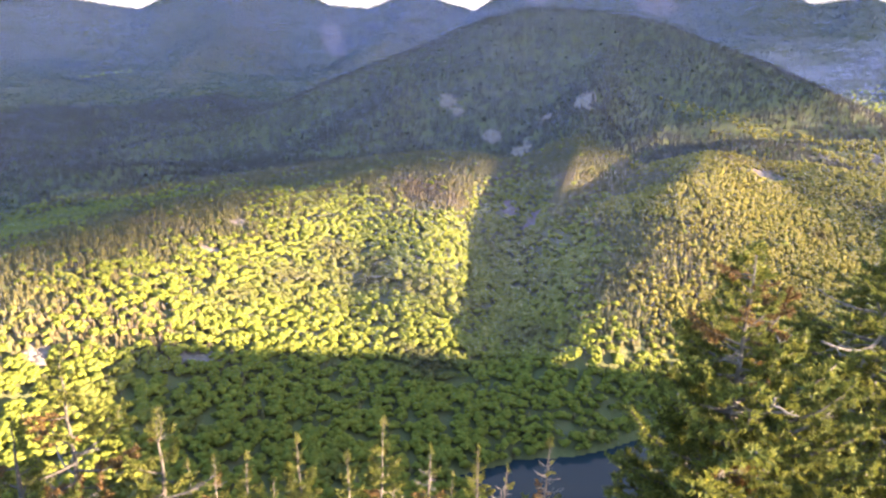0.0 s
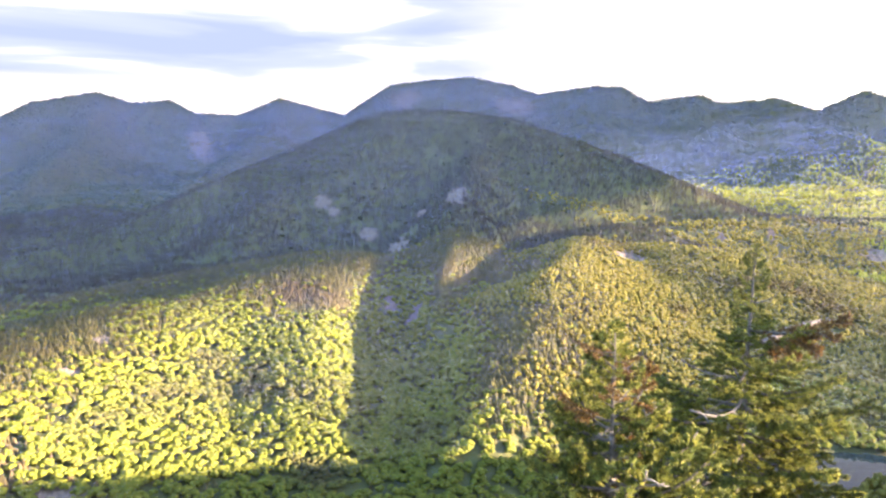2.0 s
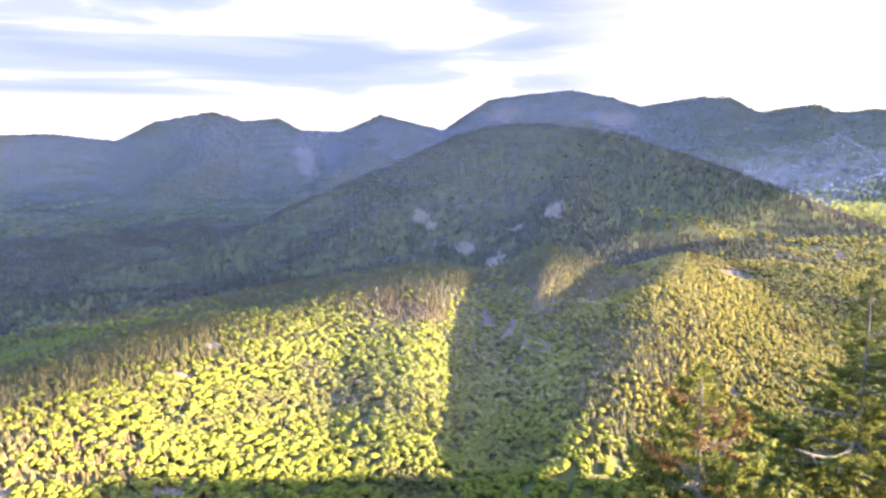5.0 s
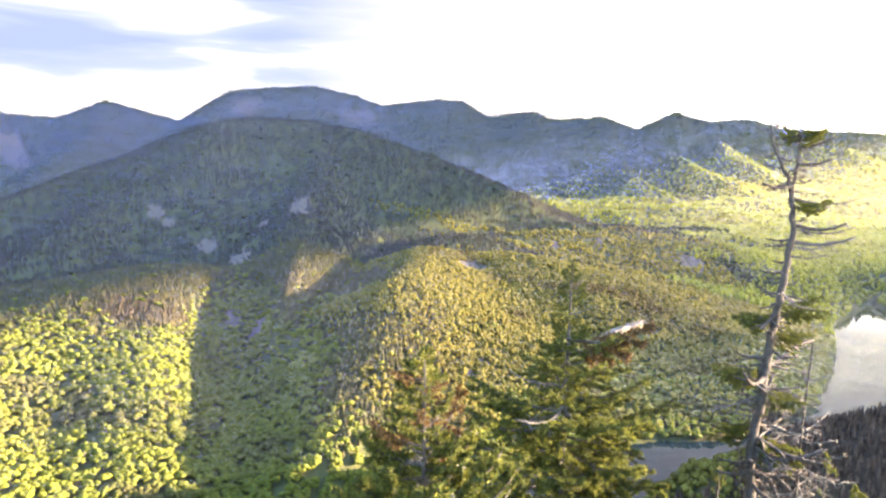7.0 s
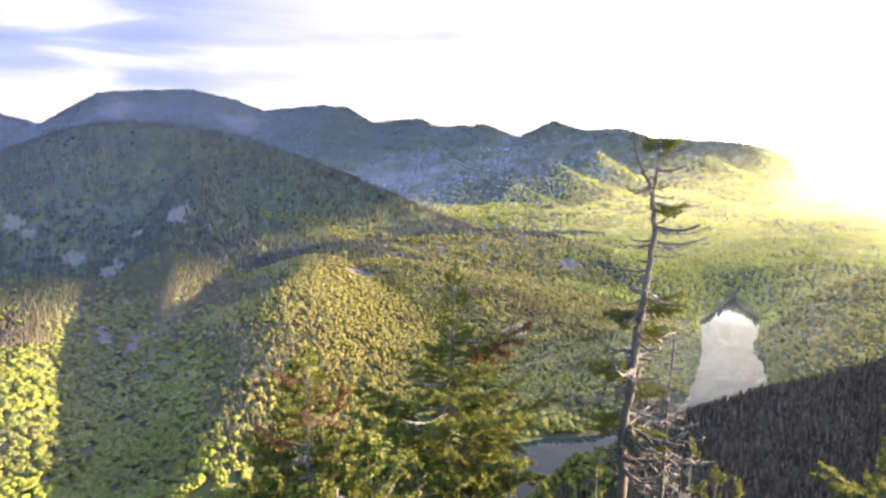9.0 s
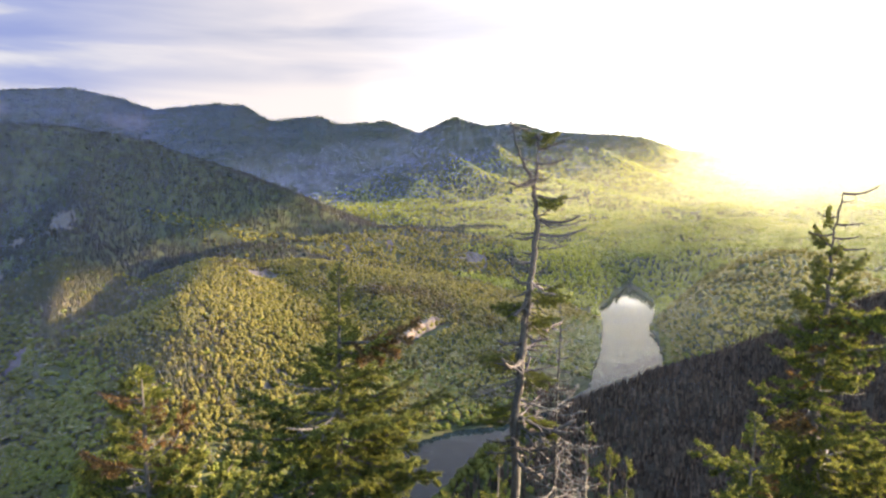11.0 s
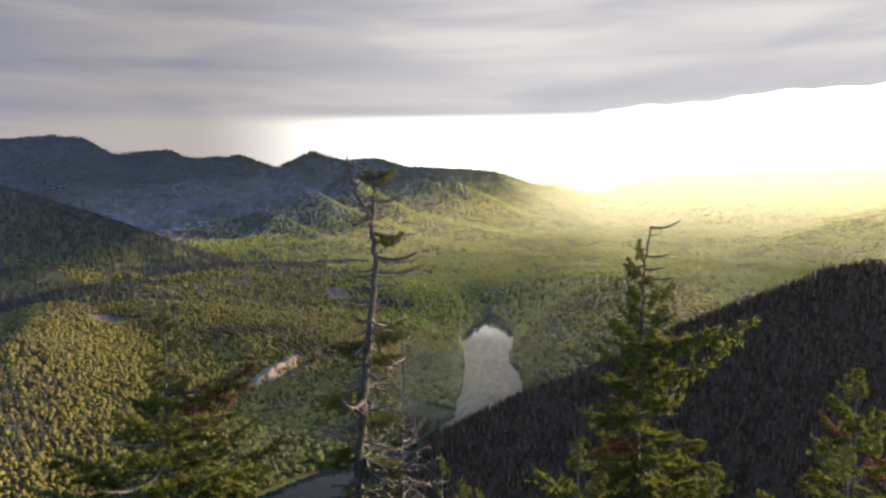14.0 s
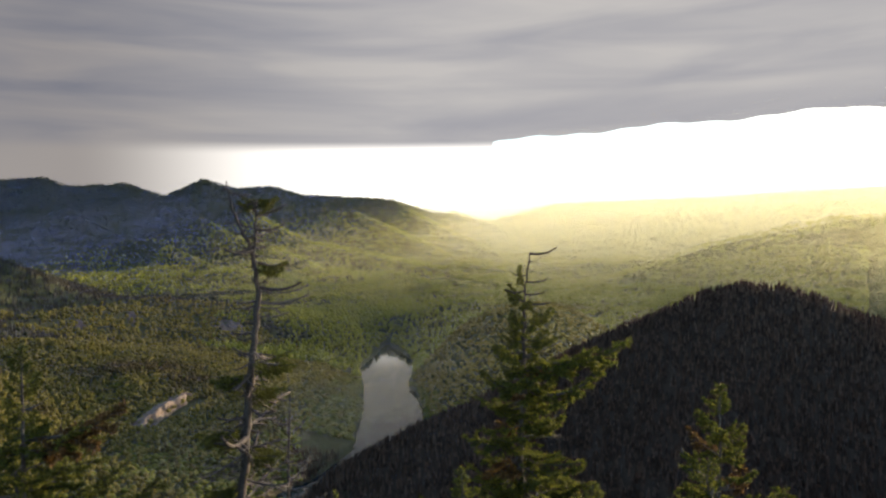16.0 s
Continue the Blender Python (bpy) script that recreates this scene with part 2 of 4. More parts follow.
def wave(x, y, size):
    x, y = x / size + 5000.0, y / size + 5000.0
    ix, iy = np.floor(x).astype(np.int64), np.floor(y).astype(np.int64)
    u, v = x - ix, y - iy
    u, v = u * u * (3 - 2 * u), v * v * (3 - 2 * v)
    return (lattice(ix, iy) * (1 - u) + lattice(ix + 1, iy) * u) * (1 - v) + (lattice(ix, iy + 1) * (1 - u) + lattice(ix + 1, iy + 1) * u) * v


def relief(x, y, size, octaves=4):
    return sum(wave(x + 37 * k, y - 91 * k, size / 2**k) * 0.55**k for k in range(octaves))


# crest lines: bearing, height angle, distance; then slope, rounding, gullies (metres deep), gully size
FAR_CREST = [(-44, 1.7), (-31.5, 1.84), (-26.7, 1.99), (-22.6, 1.53), (-19.8, 2.95), (-15.9, 3.63), (-13.6, 2.94), (-11.2, 3.19), (-9.3, 2.25),
             (-6.2, 2.1), (-3.0, 3.37), (2.65, 1.96), (6.0, 4.57), (8.5, 4.85), (12.1, 5.1), (15.1, 4.51), (17.3, 3.71), (21.7, 4.24), (23.4, 4.16),
             (25.7, 2.97), (29.4, 3.31), (31.0, 2.72), (34.6, 2.99), (37.4, 2.05), (40.2, 3.31), (42.5, 2.6), (45.1, 2.77), (47.8, 2.1), (54.8, 1.7),
             (57.4, 0.75), (60.0, 0.47), (62.6, -0.31), (65.5, -2.4)]
RIDGES = {
    "far": ([(a, e + 0.03, 4650 - 14 * max(0, a - 20)) for a, e in FAR_CREST], 0.60, 30, 110, 620),
    "spur_a": ([(28.9, 2.9, 4400), (31.5, 0.6, 4050), (33.6, -0.55, 3850), (36.8, -1.5, 3500), (38.8, -2.6, 3200), (40.8, -3.7, 2900), (42.4, -4.6, 2650)], 0.50, 15, 26, 260),
    "spur_b": ([(38.6, 1.6, 4150), (40.1, 0.05, 3800), (42.3, -1.2, 3450), (45.0, -1.9, 3200), (47.2, -3.1, 2900), (50, -4.6, 2550)], 0.48, 15, 26, 260),
    "spur_c": ([(50.2, 1.4, 4150), (53.6, -0.25, 3750), (56.7, -1.6, 3400), (58.9, -2.9, 3100), (61, -4.4, 2750)], 0.50, 15, 24, 260),
    "spur_d": ([(42.9, 1.8, 4150), (44.2, 0.2, 3750), (47.7, -1.6, 3350), (51.8, -2.5, 3050), (55.8, -3.4, 2800), (59.7, -4.25, 2550), (62, -5.2, 2300)], 0.46, 15, 24, 260),
    "spur_e": ([(55.5, 1.0, 4050), (58.6, -0.6, 3750), (61.3, -1.9, 3450), (63.6, -3.2, 3150)], 0.50, 15, 24, 260),
    "spur_f": ([(-15.9, 3.3, 4600), (-17, 0.5, 4000), (-20, -2.0, 3400), (-24, -5.0, 2700)], 0.56, 25, 40, 300),
    "spur_g": ([(-3, 3.0, 4600), (-4.5, 0.5, 4000), (-8, -1.9, 3400), (-12, -4.2, 2800)], 0.56, 25, 40, 300),
    "foot_a": ([(41, -5.0, 2500), (44.5, -6.0, 2050), (47.5, -7.4, 1650)], 0.17, 60, 20, 200),
    "foot_b": ([(49, -4.0, 2700), (53, -5.2, 2250), (56.5, -6.6, 1850)], 0.16, 60, 20, 200),
    "foot_c": ([(56.8, -7.5, 1500), (60.5, -6.8, 1560), (64, -6.6, 1620)], 0.20, 40, 16, 160),
    "main": ([(-44, -10.0, 1250), (-32, -9.6, 1350), (-27.5, -8.9, 1400), (-22.7, -7.75, 1450), (-18.5, -7.1, 1480), (-13.5, -5.3, 1530), (-7.3, -2.7, 1620),
              (-3.0, -1.0, 1690), (1.5, 0.65, 1740), (3.5, 1.75, 1760), (5.5, 2.28, 1780), (7.8, 2.52, 1800), (11.0, 2.42, 1800), (14.8, 1.85, 1790), (16.6, 1.4, 1780), (19.3, 0.35, 1740),
              (22.8, -0.9, 1690), (26, -2.25, 1640), (28.3, -3.4, 1590), (29.4, -4.1, 1560)], 0.42, 12, 24, 240),
    "main_right": ([(29.4, -4.1, 1560), (31.5, -5.0, 1510), (33.6, -5.5, 1460), (36.5, -5.55, 1440), (39, -6.0, 1430), (42.2, -6.5, 1420), (44.4, -7.5, 1400),
                    (47, -8.8, 1360), (48.9, -10.0, 1320)], 0.24, 25, 8, 160),
    "rib": ([(13, 1.0, 1740), (12, -2.2, 1450), (10.9, -5.2, 1200), (10.4, -7.6, 1020)], 0.50, 20, 16, 120),
    "knob": ([(10.8, -7.6, 1000), (9.9, -9.8, 880), (9.0, -12.6, 770)], 0.75, 6, 8, 50),
    "left_face": ([(2, 0.2, 1740), (-2.5, -3.2, 1480), (-6, -6.2, 1250)], 0.42, 25, 20, 160),
    "left_hill": ([(-44, -16.5, 520), (-32.5, -15.3, 580), (-28.2, -14.4, 630), (-23.2, -13.5, 700), (-21, -12.6, 740), (-14.7, -12.0, 790), (-11.5, -12.2, 810), (-6.3, -10.9, 860),
                   (-1.5, -9.5, 930), (0.3, -9.0, 960)], 0.24, 18, 5, 150),
    "left_edge": ([(0.3, -9.0, 960), (0.1, -13.6, 760), (1.1, -19.0, 580), (1.3, -24.0, 480)], 0.15, 14, 3, 110),
    "dome": ([(34, -6.2, 1330), (26, -6.6, 1220), (21.5, -7.4, 1100), (19.4, -11.0, 800), (16.6, -17.6, 590), (13.0, -21.4, 500)], 0.27, 18, 12, 120),
    "shoulder": ([(24, -6.9, 1150), (29, -8.2, 1060), (34, -9.4, 1000), (40, -11.4, 930)], 0.20, 60, 10, 120),
    "cliff": ([(40.6, -12.2, 900), (38.6, -14.0, 800), (36.6, -15.6, 740)], 0.5, 12, 8, 100),
    "cape": ([(56.6, -10.6, 1080), (58.4, -9.8, 1040), (60.3, -9.2, 1000), (63.0, -7.75, 960), (64.8, -7.05, 960), (66.3, -6.85, 980), (68.4, -7.3, 1010), (70.2, -8.6, 1040)], 0.60, 14, 8, 110),
    "right_far": ([(66, -7.2, 2250), (68.5, -6.5, 2300), (70.6, -5.95, 2330), (74.9, -4.0, 2380), (80.1, -2.2, 2400), (85.2, -1.0, 2400), (88.5, -0.4, 2400), (98, 0.2, 2400), (112, 0.5, 2300)], 0.45, 30, 40, 260),
    "right_farther": ([(62, -0.7, 4600), (65.5, 0.5, 4500), (68.4, 1.15, 4400), (74.8, 1.3, 4300), (80, 1.45, 4200), (88.7, 1.75, 4100), (100, 2.1, 3900), (115, 2.0, 3900)], 0.35, 60, 40, 400),
    "own_side": ([(40, -25.9, 420), (45, -23.1, 420), (48.2, -21.9, 427), (50.5, -21.1, 432), (53.7, -19.3, 439), (57, -17, 455), (60, -16, 470), (62.8, -15, 521), (64.6, -13.7, 554), (68, -12.2, 600), (70.2, -10.7, 621), (72.2, -9.7, 631), (74.5, -8.5, 635), (77.3, -7.35, 607), (80.1, -5.95, 580), (82.2, -5.45, 583), (84.6, -5.65, 587), (86.3, -6.1, 590), (88.7, -7.2, 590),
                  (94, -8.5, 640), (102, -9, 670), (125, -6, 640), (160, -6, 400)], 0.60, 10, 10, 90),
}
RAVINE = [(5.0, 430), (5.2, 560), (5.5, 700), (6.0, 850), (7.0, 1000)]
RAVINE_DEPTH = [4, 20, 38, 42, 0]
LAKE = [(54.3, 1420), (54.2, 1340), (54.4, 1260), (54.3, 1160), (54.0, 1020), (54.5, 880), (53.8, 730), (50.2, 645), (46.5, 595), (42, 565), (38, 535), (27, 440), (15, 362), (7, 348), (2, 352)]
LAKE_HALF = [2, 12, 32, 50, 38, 38, 34, 36, 42, 46, 46, 38, 34, 26, 5]


def along(x, y, line, extra):
    """Distance to a line of (x, y), and extra carried along it."""
    best, val = np.full(x.shape, 1e9), np.zeros(x.shape)
    for (p, q), (a, b) in zip(zip(line, line[1:]), zip(extra, extra[1:])):
        dx, dy = q[0] - p[0], q[1] - p[1]
        t = np.clip(((x - p[0]) * dx + (y - p[1]) * dy) / (dx * dx + dy * dy), 0, 1)
        d = np.hypot(x - p[0] - t * dx, y - p[1] - t * dy)
        near = d < best
        best, val = np.where(near, d, best), np.where(near, a + (b - a) * t, val)
    return best, val


LAKE_LINE = [polar(a, 0, d)[:2] for a, d in LAKE]


def height(x, y):
    """The land over the lake's level."""
    x, y = np.asarray(x, float), np.asarray(y, float)
    d = np.hypot(x, y)
    shore, half = along(x, y, LAKE_LINE, LAKE_HALF)
    half = half * (1 + 0.35 * relief(x, y, 120, 3))
    off = shore - half
    base = np.where(off > 0, 1.2 + 0.10 * np.minimum(off, 110), np.maximum(-3.0, 0.25 * off)) + np.clip(d - 1400, 0, None) * 0.018
    base = base + np.clip(off, 0, 200) / 200 * (relief(x, y, 260, 4) * 46 + 8)
    z = base * 1.0
    for pts, slope, rounding, gully, size in RIDGES.values():
        line = [polar(*p) for p in pts]
        best, off_crest = np.full(x.shape, -1e9), np.full(x.shape, 1e9)
        for p, q in zip(line, line[1:]):
            dx, dy = q[0] - p[0], q[1] - p[1]
            t = np.clip(((x - p[0]) * dx + (y - p[1]) * dy) / (dx * dx + dy * dy), 0, 1)
            r = np.hypot(x - p[0] - t * dx, y - p[1] - t * dy)
            cut = gully * np.clip((r - 0.5 * rounding) / (1.2 * size), 0, 1)
            best = np.maximum(best, p[2] + (q[2] - p[2]) * t - slope * (np.sqrt(r * r + rounding**2) - rounding) - cut * 0.5)
            off_crest = np.minimum(off_crest, r)
        rough = np.clip(off_crest / (0.6 * size), 0.12, 1)
        best = best + gully * rough * relief(x, y, size, 4) * np.clip((d - 60) / 300, 0, 1) * 0.75
        k = 5.0
        z = np.maximum(z, best) + k * np.exp(-np.abs(z - best) / k) * 0.35
    cleft, depth = along(x, y, [polar(a, 0, r)[:2] for a, r in RAVINE], RAVINE_DEPTH)
    z = np.maximum(z - depth * np.exp(-(cleft / 46) ** 2), np.minimum(z, 4))
    # the look-out's own knoll: a small ledge, then steep woods
    knoll = EYE_Z - 1.75 - 0.85 * np.clip(np.hypot(x + 1.0, y + 3.0) - 4.6, 0, None) + np.clip(d - 20, 0, 60) * 0.02
    back = EYE_Z - 2 - 0.75 * np.clip(np.hypot(x + 20, y + 110) - 100, 0, None)
    z = np.maximum(z, np.maximum(knoll, back))
    shore_cut = np.clip(off / 55, 0, 1)
    return np.where(d < 200, z, np.where(off < 0, np.minimum(z, base), base * (1 - shore_cut) + z * shore_cut))


def build_ground():
    az = np.radians(np.concatenate([np.arange(-42, 100, 0.3), np.arange(100, 318, 2.0)]))
    d = np.concatenate([np.geomspace(1.0, 300, 60)[:-1], np.geomspace(300, 4900, 250)])
    a, r = np.meshgrid(az, d)
    x, y = r * np.sin(a), r * np.cos(a)
    z = height(x, y)
    n, m = len(az), len(d)
    verts = np.stack([x, y, z], -1).reshape(-1, 3)
    i, j = np.meshgrid(np.arange(n), np.arange(m - 1))
    i2 = (i + 1) % n
    quads = np.stack([j * n + i, (j + 1) * n + i, (j + 1) * n + i2, j * n + i2], -1).reshape(-1, 4)
    verts = np.concatenate([verts, [(0, 0, float(height(np.array([0.0]), np.array([0.0]))[0]))]])
    ob = new("ground", mesh_from("ground", verts, quads[:, ::-1], GROUND))
    cap = bmesh.new()
    cap.from_mesh(ob.data)
    cap.verts.ensure_lookup_table()
    for k in range(n):
        cap.faces.new((cap.verts[len(verts) - 1], cap.verts[(k + 1) % n], cap.verts[k]))
    cap.to_mesh(ob.data)
    cap.free()
    for p in ob.data.polygons:
        p.use_smooth = True
    return tagged(ob, "wooded mountain land with ridges and a lake valley", "ground", kind="structure"), (az[:474], d, z[:, :474])


ground, (GRID_AZ, GRID_D, GRID_Z) = build_ground()


def grid_height(x, y):
    """The land's height out of the ground sheet's own points."""
    i = np.clip(np.searchsorted(GRID_AZ, np.arctan2(x, y)), 0, len(GRID_AZ) - 1)
    return GRID_Z[np.clip(np.searchsorted(GRID_D, np.hypot(x, y)), 0, len(GRID_D) - 1), i]


def in_sight(x, y, z, lift=8.0):
    """Whether land at a place can be looked at from the knoll; what lies behind crests needs few trees."""
    slope = (GRID_Z - EYE_Z) / GRID_D[:, None]
    hull = np.maximum.accumulate(slope, 0)
    a, d = np.arctan2(x, y), np.hypot(x, y)
    i = np.clip(np.searchsorted(GRID_AZ, a), 0, len(GRID_AZ) - 1)
    j = np.clip(np.searchsorted(GRID_D, d) - 2, 0, len(GRID_D) - 1)
    return (z + lift - EYE_Z) / d > hull[j, i] - 0.002


def build_lake():
    bm = bmesh.new()
    left, right = [], []
    pts = LAKE_LINE
    for k, (p, h) in enumerate(zip(pts, LAKE_HALF)):
        q, o = pts[min(k + 1, len(pts) - 1)], pts[max(k - 1, 0)]
        dx, dy = q[0] - o[0], q[1] - o[1]
        n = math.hypot(dx, dy)
        w = h * 1.8 + 12
        left.append(bm.verts.new((p[0] - dy / n * w, p[1] + dx / n * w, 0)))
        right.append(bm.verts.new((p[0] + dy / n * w, p[1] - dx / n * w, 0)))
    for k in range(len(pts) - 1):
        bm.faces.new((left[k], left[k + 1], right[k + 1], right[k]))
    bmesh.ops.recalc_face_normals(bm, faces=bm.faces)
    me = bpy.data.meshes.new("lake")
    bm.to_mesh(me)
    bm.free()
    me.materials.append(WATER)
    return tagged(new("lake", me), "calm grey mountain lake winding along the valley", "lake", kind="structure")


build_lake()


# ---- sky and distance ----
def arc(name, material, edge, top, first, last, step, radius, label):
    """A standing sheet round the place, from a lower edge (bearing to height angle) to its top."""
    verts, faces = [], []
    angles = np.arange(first, last + 0.01, step)
    for a in angles:
        lo = edge(a)
        for k in range(5):
            e = lo + (top - lo) * k / 4
            verts.append(polar(a, e, radius))
    for k in range(len(angles) - 1):
        for j in range(4):
            b = 5 * k + j
            faces.append((b, b + 5, b + 6, b + 1))
    return tagged(new(name, mesh_from(name, verts, faces, material)), label, "sky", kind="structure")


def cloud_base(a):
    """The cover's lower edge: a rain veil down to the peaks, drawn on to shade the far range, then a long level rim
    over the bright gap.
    """
    # Past bearing 91 the rim is unseen, made up to steer the sunlight.
    keys = [(-60, -6), (61.5, -6), (63, 6.2), (70, 6.75), (80, 7.2), (88, 7.45), (94, 7.35), (99, 7.45), (101, 7.75), (103, 8.0), (106, 8.08), (108, 8.15), (110, 8.65), (112, 9.3), (125, 10.5)]
    e = np.interp(a, *zip(*keys))
    return float(e + (0.13 * math.sin(a * 0.6) + 0.06 * math.sin(a * 1.9 + 1)) * (1 if 63 < a < 92 else 0))


arc("backdrop_clouds", sky_material(), cloud_base, 38, -60, 125, 0.5, 4880, "grey-blue evening cloud cover with a bright lower rim, cut to shade the land")
arc("backdrop_distance", distance_material(), lambda a: -6.0, 2.0, 50, 130, 1.0, 4870, "backdrop with the pale glow of haze over distant low hills painted on")


# ---- bare rock ----
# bearing, height angle, width and height in degrees
SLABS = [(10.7, -4.35, 2.3, 2.1), (7.9, -5.85, 1.2, 2.3), (3.7, -7.4, 1.75, 1.2), (0.05, -4.62, 1.55, 1.2), (0.9, -5.55, 1.0, 0.85), (5.4, -13.2, 1.5, 1.5), (7.4, -14.0, 1.7, 2.2),
         (5.9, -8.5, 2.75, 1.0), (24.7, -9.2, 4.6, 1.1), (-16.9, -14.2, 1.9, 0.85), (-19.1, -16.4, 3.3, 0.85), (-20.9, -24.4, 5.5, 1.3), (-32.0, -22.4, 2.75, 1.8),
         (24.9, -17.9, 2.3, 0.85), (41.8, -8.2, 2.75, 1.5), (25.8, -16.9, 2.3, 0.85), (31.5, -7.4, 1.0, 1.85), (34.9, -6.9, 0.75, 1.2),
         (-9.0, -0.1, 1.95, 3.0), (15.5, 2.6, 3.7, 1.2), (6.8, 3.3, 2.75, 1.2)]


def meets_land(az, el):
    """Where a line of sight from the look-out first meets the land."""
    d = np.geomspace(60, 4880, 900)
    gap = EYE_Z + d * math.tan(radians(el)) - height(d * math.sin(radians(az)), d * math.cos(radians(az)))
    under = np.nonzero(gap < 0)[0]
    far_off = float(d[under[0]] if len(under) else 4600)
    return Vector(polar(az, el, far_off)), far_off


def rock_slab(az, el, wide, high, seed):
    """Bare bedrock that shows through the woods: a cracked, stepped sheet on the slope."""
    at, d = meets_land(az, el)
    w = d * radians(wide) * 0.44
    side, ahead = Vector((math.cos(radians(az)), -math.sin(radians(az)))), Vector((math.sin(radians(az)), math.cos(radians(az))))
    rise = (land(at.x + ahead.x * 20, at.y + ahead.y * 20) - land(at.x - ahead.x * 20, at.y - ahead.y * 20)) / 40
    lean = max(0.12, math.atan(rise) - radians(el))
    deep = min(d * radians(high) * 0.5 / math.sin(min(lean, 1.2)), 2.5 * w + 10)
    r = random.Random(seed)
    nu, nv = 48, 14
    lobes = [(r.uniform(0, 6.28), k + 2, r.uniform(0.02, 0.11) / (1 + 0.15 * k)) for k in range(10)]
    o = Vector((seed * 7.3, seed * 3.1, 0))
    size = 0.22 * min(w, deep) + 2
    plan, extra = [(0.0, 0.0)], [size * 0.5]
    for j in range(1, nv + 1):
        for i in range(nu):
            a = 6.2832 * i / nu
            q = j / nv * (1 + sum(g * math.cos(n * a + f) for f, n, g in lobes))
            u, v = w * q * math.cos(a), deep * q * math.sin(a)
            n = noise.fractal(Vector((u, v, 0)) / size + o, 0.7, 2.1, 5)
            step = 1.6 * math.floor(2.2 * (v / size + 0.8 * n)) - 1.6 * 2.2 * v / size
            plan.append((u, v))
            extra.append((1.3 + 0.06 * size * n * 4 + 0.25 * step) if j < nv else -2.5)
    xy = np.array([(at.x + side.x * u + ahead.x * v, at.y + side.y * u + ahead.y * v) for u, v in plan])
    z = height(xy[:, 0], xy[:, 1]) + np.array(extra)
    faces = []
    for i in range(nu):
        faces.append((0, 1 + i, 1 + (i + 1) % nu))
        for j in range(nv - 1):
            p, q = 1 + j * nu + i, 1 + j * nu + (i + 1) % nu
            faces += [(p, p + nu, q + nu), (p, q + nu, q)]
    ob = new("rock_slab", mesh_from("rock_slab", np.column_stack([xy, z]), np.array(faces), ROCK))
    tagged(ob, "bare pale granite outcrop on the wooded slope", "rock", "granite outcrops")
    BARE.append((at.x, at.y, side, ahead, w * 0.62, deep * 0.62 + 1))


def land(x, y):
    return float(height(np.array([float(x)]), np.array([float(y)]))[0])


BARE = []
for k, s in enumerate(SLABS):
    rock_slab(*s, k)



def cliff_face():
    """An upright broken rock wall over the lake, in stepped pillars, with its top run back into the hill."""
    r = random.Random(77)
    (p, d0), (q, d1) = meets_land(35.0, -15.6), meets_land(39.6, -13.7)
    q = Vector(polar(39.6, -13.7, d0 + 75))
    way = Vector((q.x - p.x, q.y - p.y)).normalized()
    back = Vector((-way.y, way.x))
    run, nu, nv = (q - p).xy.length, 64, 16
    verts, faces = [], []
    for i in range(nu + 1):
        u = i / nu
        tall = (5 + 12 * math.sin(min(u * 1.25, 1.0) * 1.9)) * (1 + 0.22 * noise.noise(Vector((u * 9, 3, 0)))) * min(1, 9 * u, 7 * (1 - u) + 0.1)
        foot = p.z + (q.z - p.z) * u - 7
        pillar = 3.2 * noise.cell(Vector((u * 17, 1.5, 0))) + 4.0 * noise.noise(Vector((u * 6, 9, 0)))
        for j in range(nv + 4):
            v = min(j / nv, 1.0)
            ledge = 1.6 * noise.cell(Vector((u * 9, v * 5, 4))) + 1.4 * noise.fractal(Vector((u * 22, v * 7, 2)), 0.8, 2.0, 4)
            o = pillar + ledge + 5.5 * v + (max(0, j - nv) * 7)
            z = foot + (tall + 8) * v - max(0, j - nv) * 2.4
            verts.append((p.x + way.x * run * u + back.x * o, p.y + way.y * run * u + back.y * o, z))
    n = nv + 4
    for i in range(nu):
        for j in range(n - 1):
            a, b = i * n + j, (i + 1) * n + j
            faces += [(a, b, b + 1), (a, b + 1, a + 1)]
    ob = new("cliff", mesh_from("cliff", verts, np.array(faces), ROCK_SUN_TONE))
    tagged(ob, "granite cliff standing over the lake, colour warmed for sun", "cliff")
    mid = p.lerp(q, 0.5)
    BARE.append((mid.x - back.x * 3, mid.y - back.y * 3, way, back, run * 0.5, 11))


cliff_face()

# ---- woods ----
rng = np.random.default_rng(7)
BROAD_NEAR = [broadleaf_shape(rng, 7, 1.04) for _ in range(10)]
BROAD_HALF = [broadleaf_shape(rng, 4, 1.2) for _ in range(10)]
BROAD_FAR = [broadleaf_shape(rng, 2) for _ in range(8)]
SPIKY_NEAR = [conifer_shape(rng, 4, 6) for _ in range(8)]
TUFT_FAR = [broadleaf_shape(rng, 1) for _ in range(8)]
SPIKY_HALF = [conifer_shape(rng, 3, 5) for _ in range(8)]
SPIKY_FAR = [conifer_shape(rng, 2, 4) for _ in range(8)]


def scatter(count, d0, d1, a0, a1, visible=True):
    """Even random places between two distances and two bearings, on dry land."""
    d = np.sqrt(rng.uniform(d0 * d0, d1 * d1, count))
    a = np.radians(rng.uniform(a0, a1, count))
    x, y = d * np.sin(a), d * np.cos(a)
    z = height(x, y)
    keep = z > 0.6
    for rx, ry, side, ahead, w, deep in BARE:
        u, v = (x - rx) * side.x + (y - ry) * side.y, (x - rx) * ahead.x + (y - ry) * ahead.y
        keep &= (u / w) ** 2 + ((v + 4) / deep) ** 2 > 1
    if visible:
        keep &= in_sight(x, y, z) | (rng.uniform(size=count) < 0.04)
    return np.stack([x, y, z], -1)[keep]


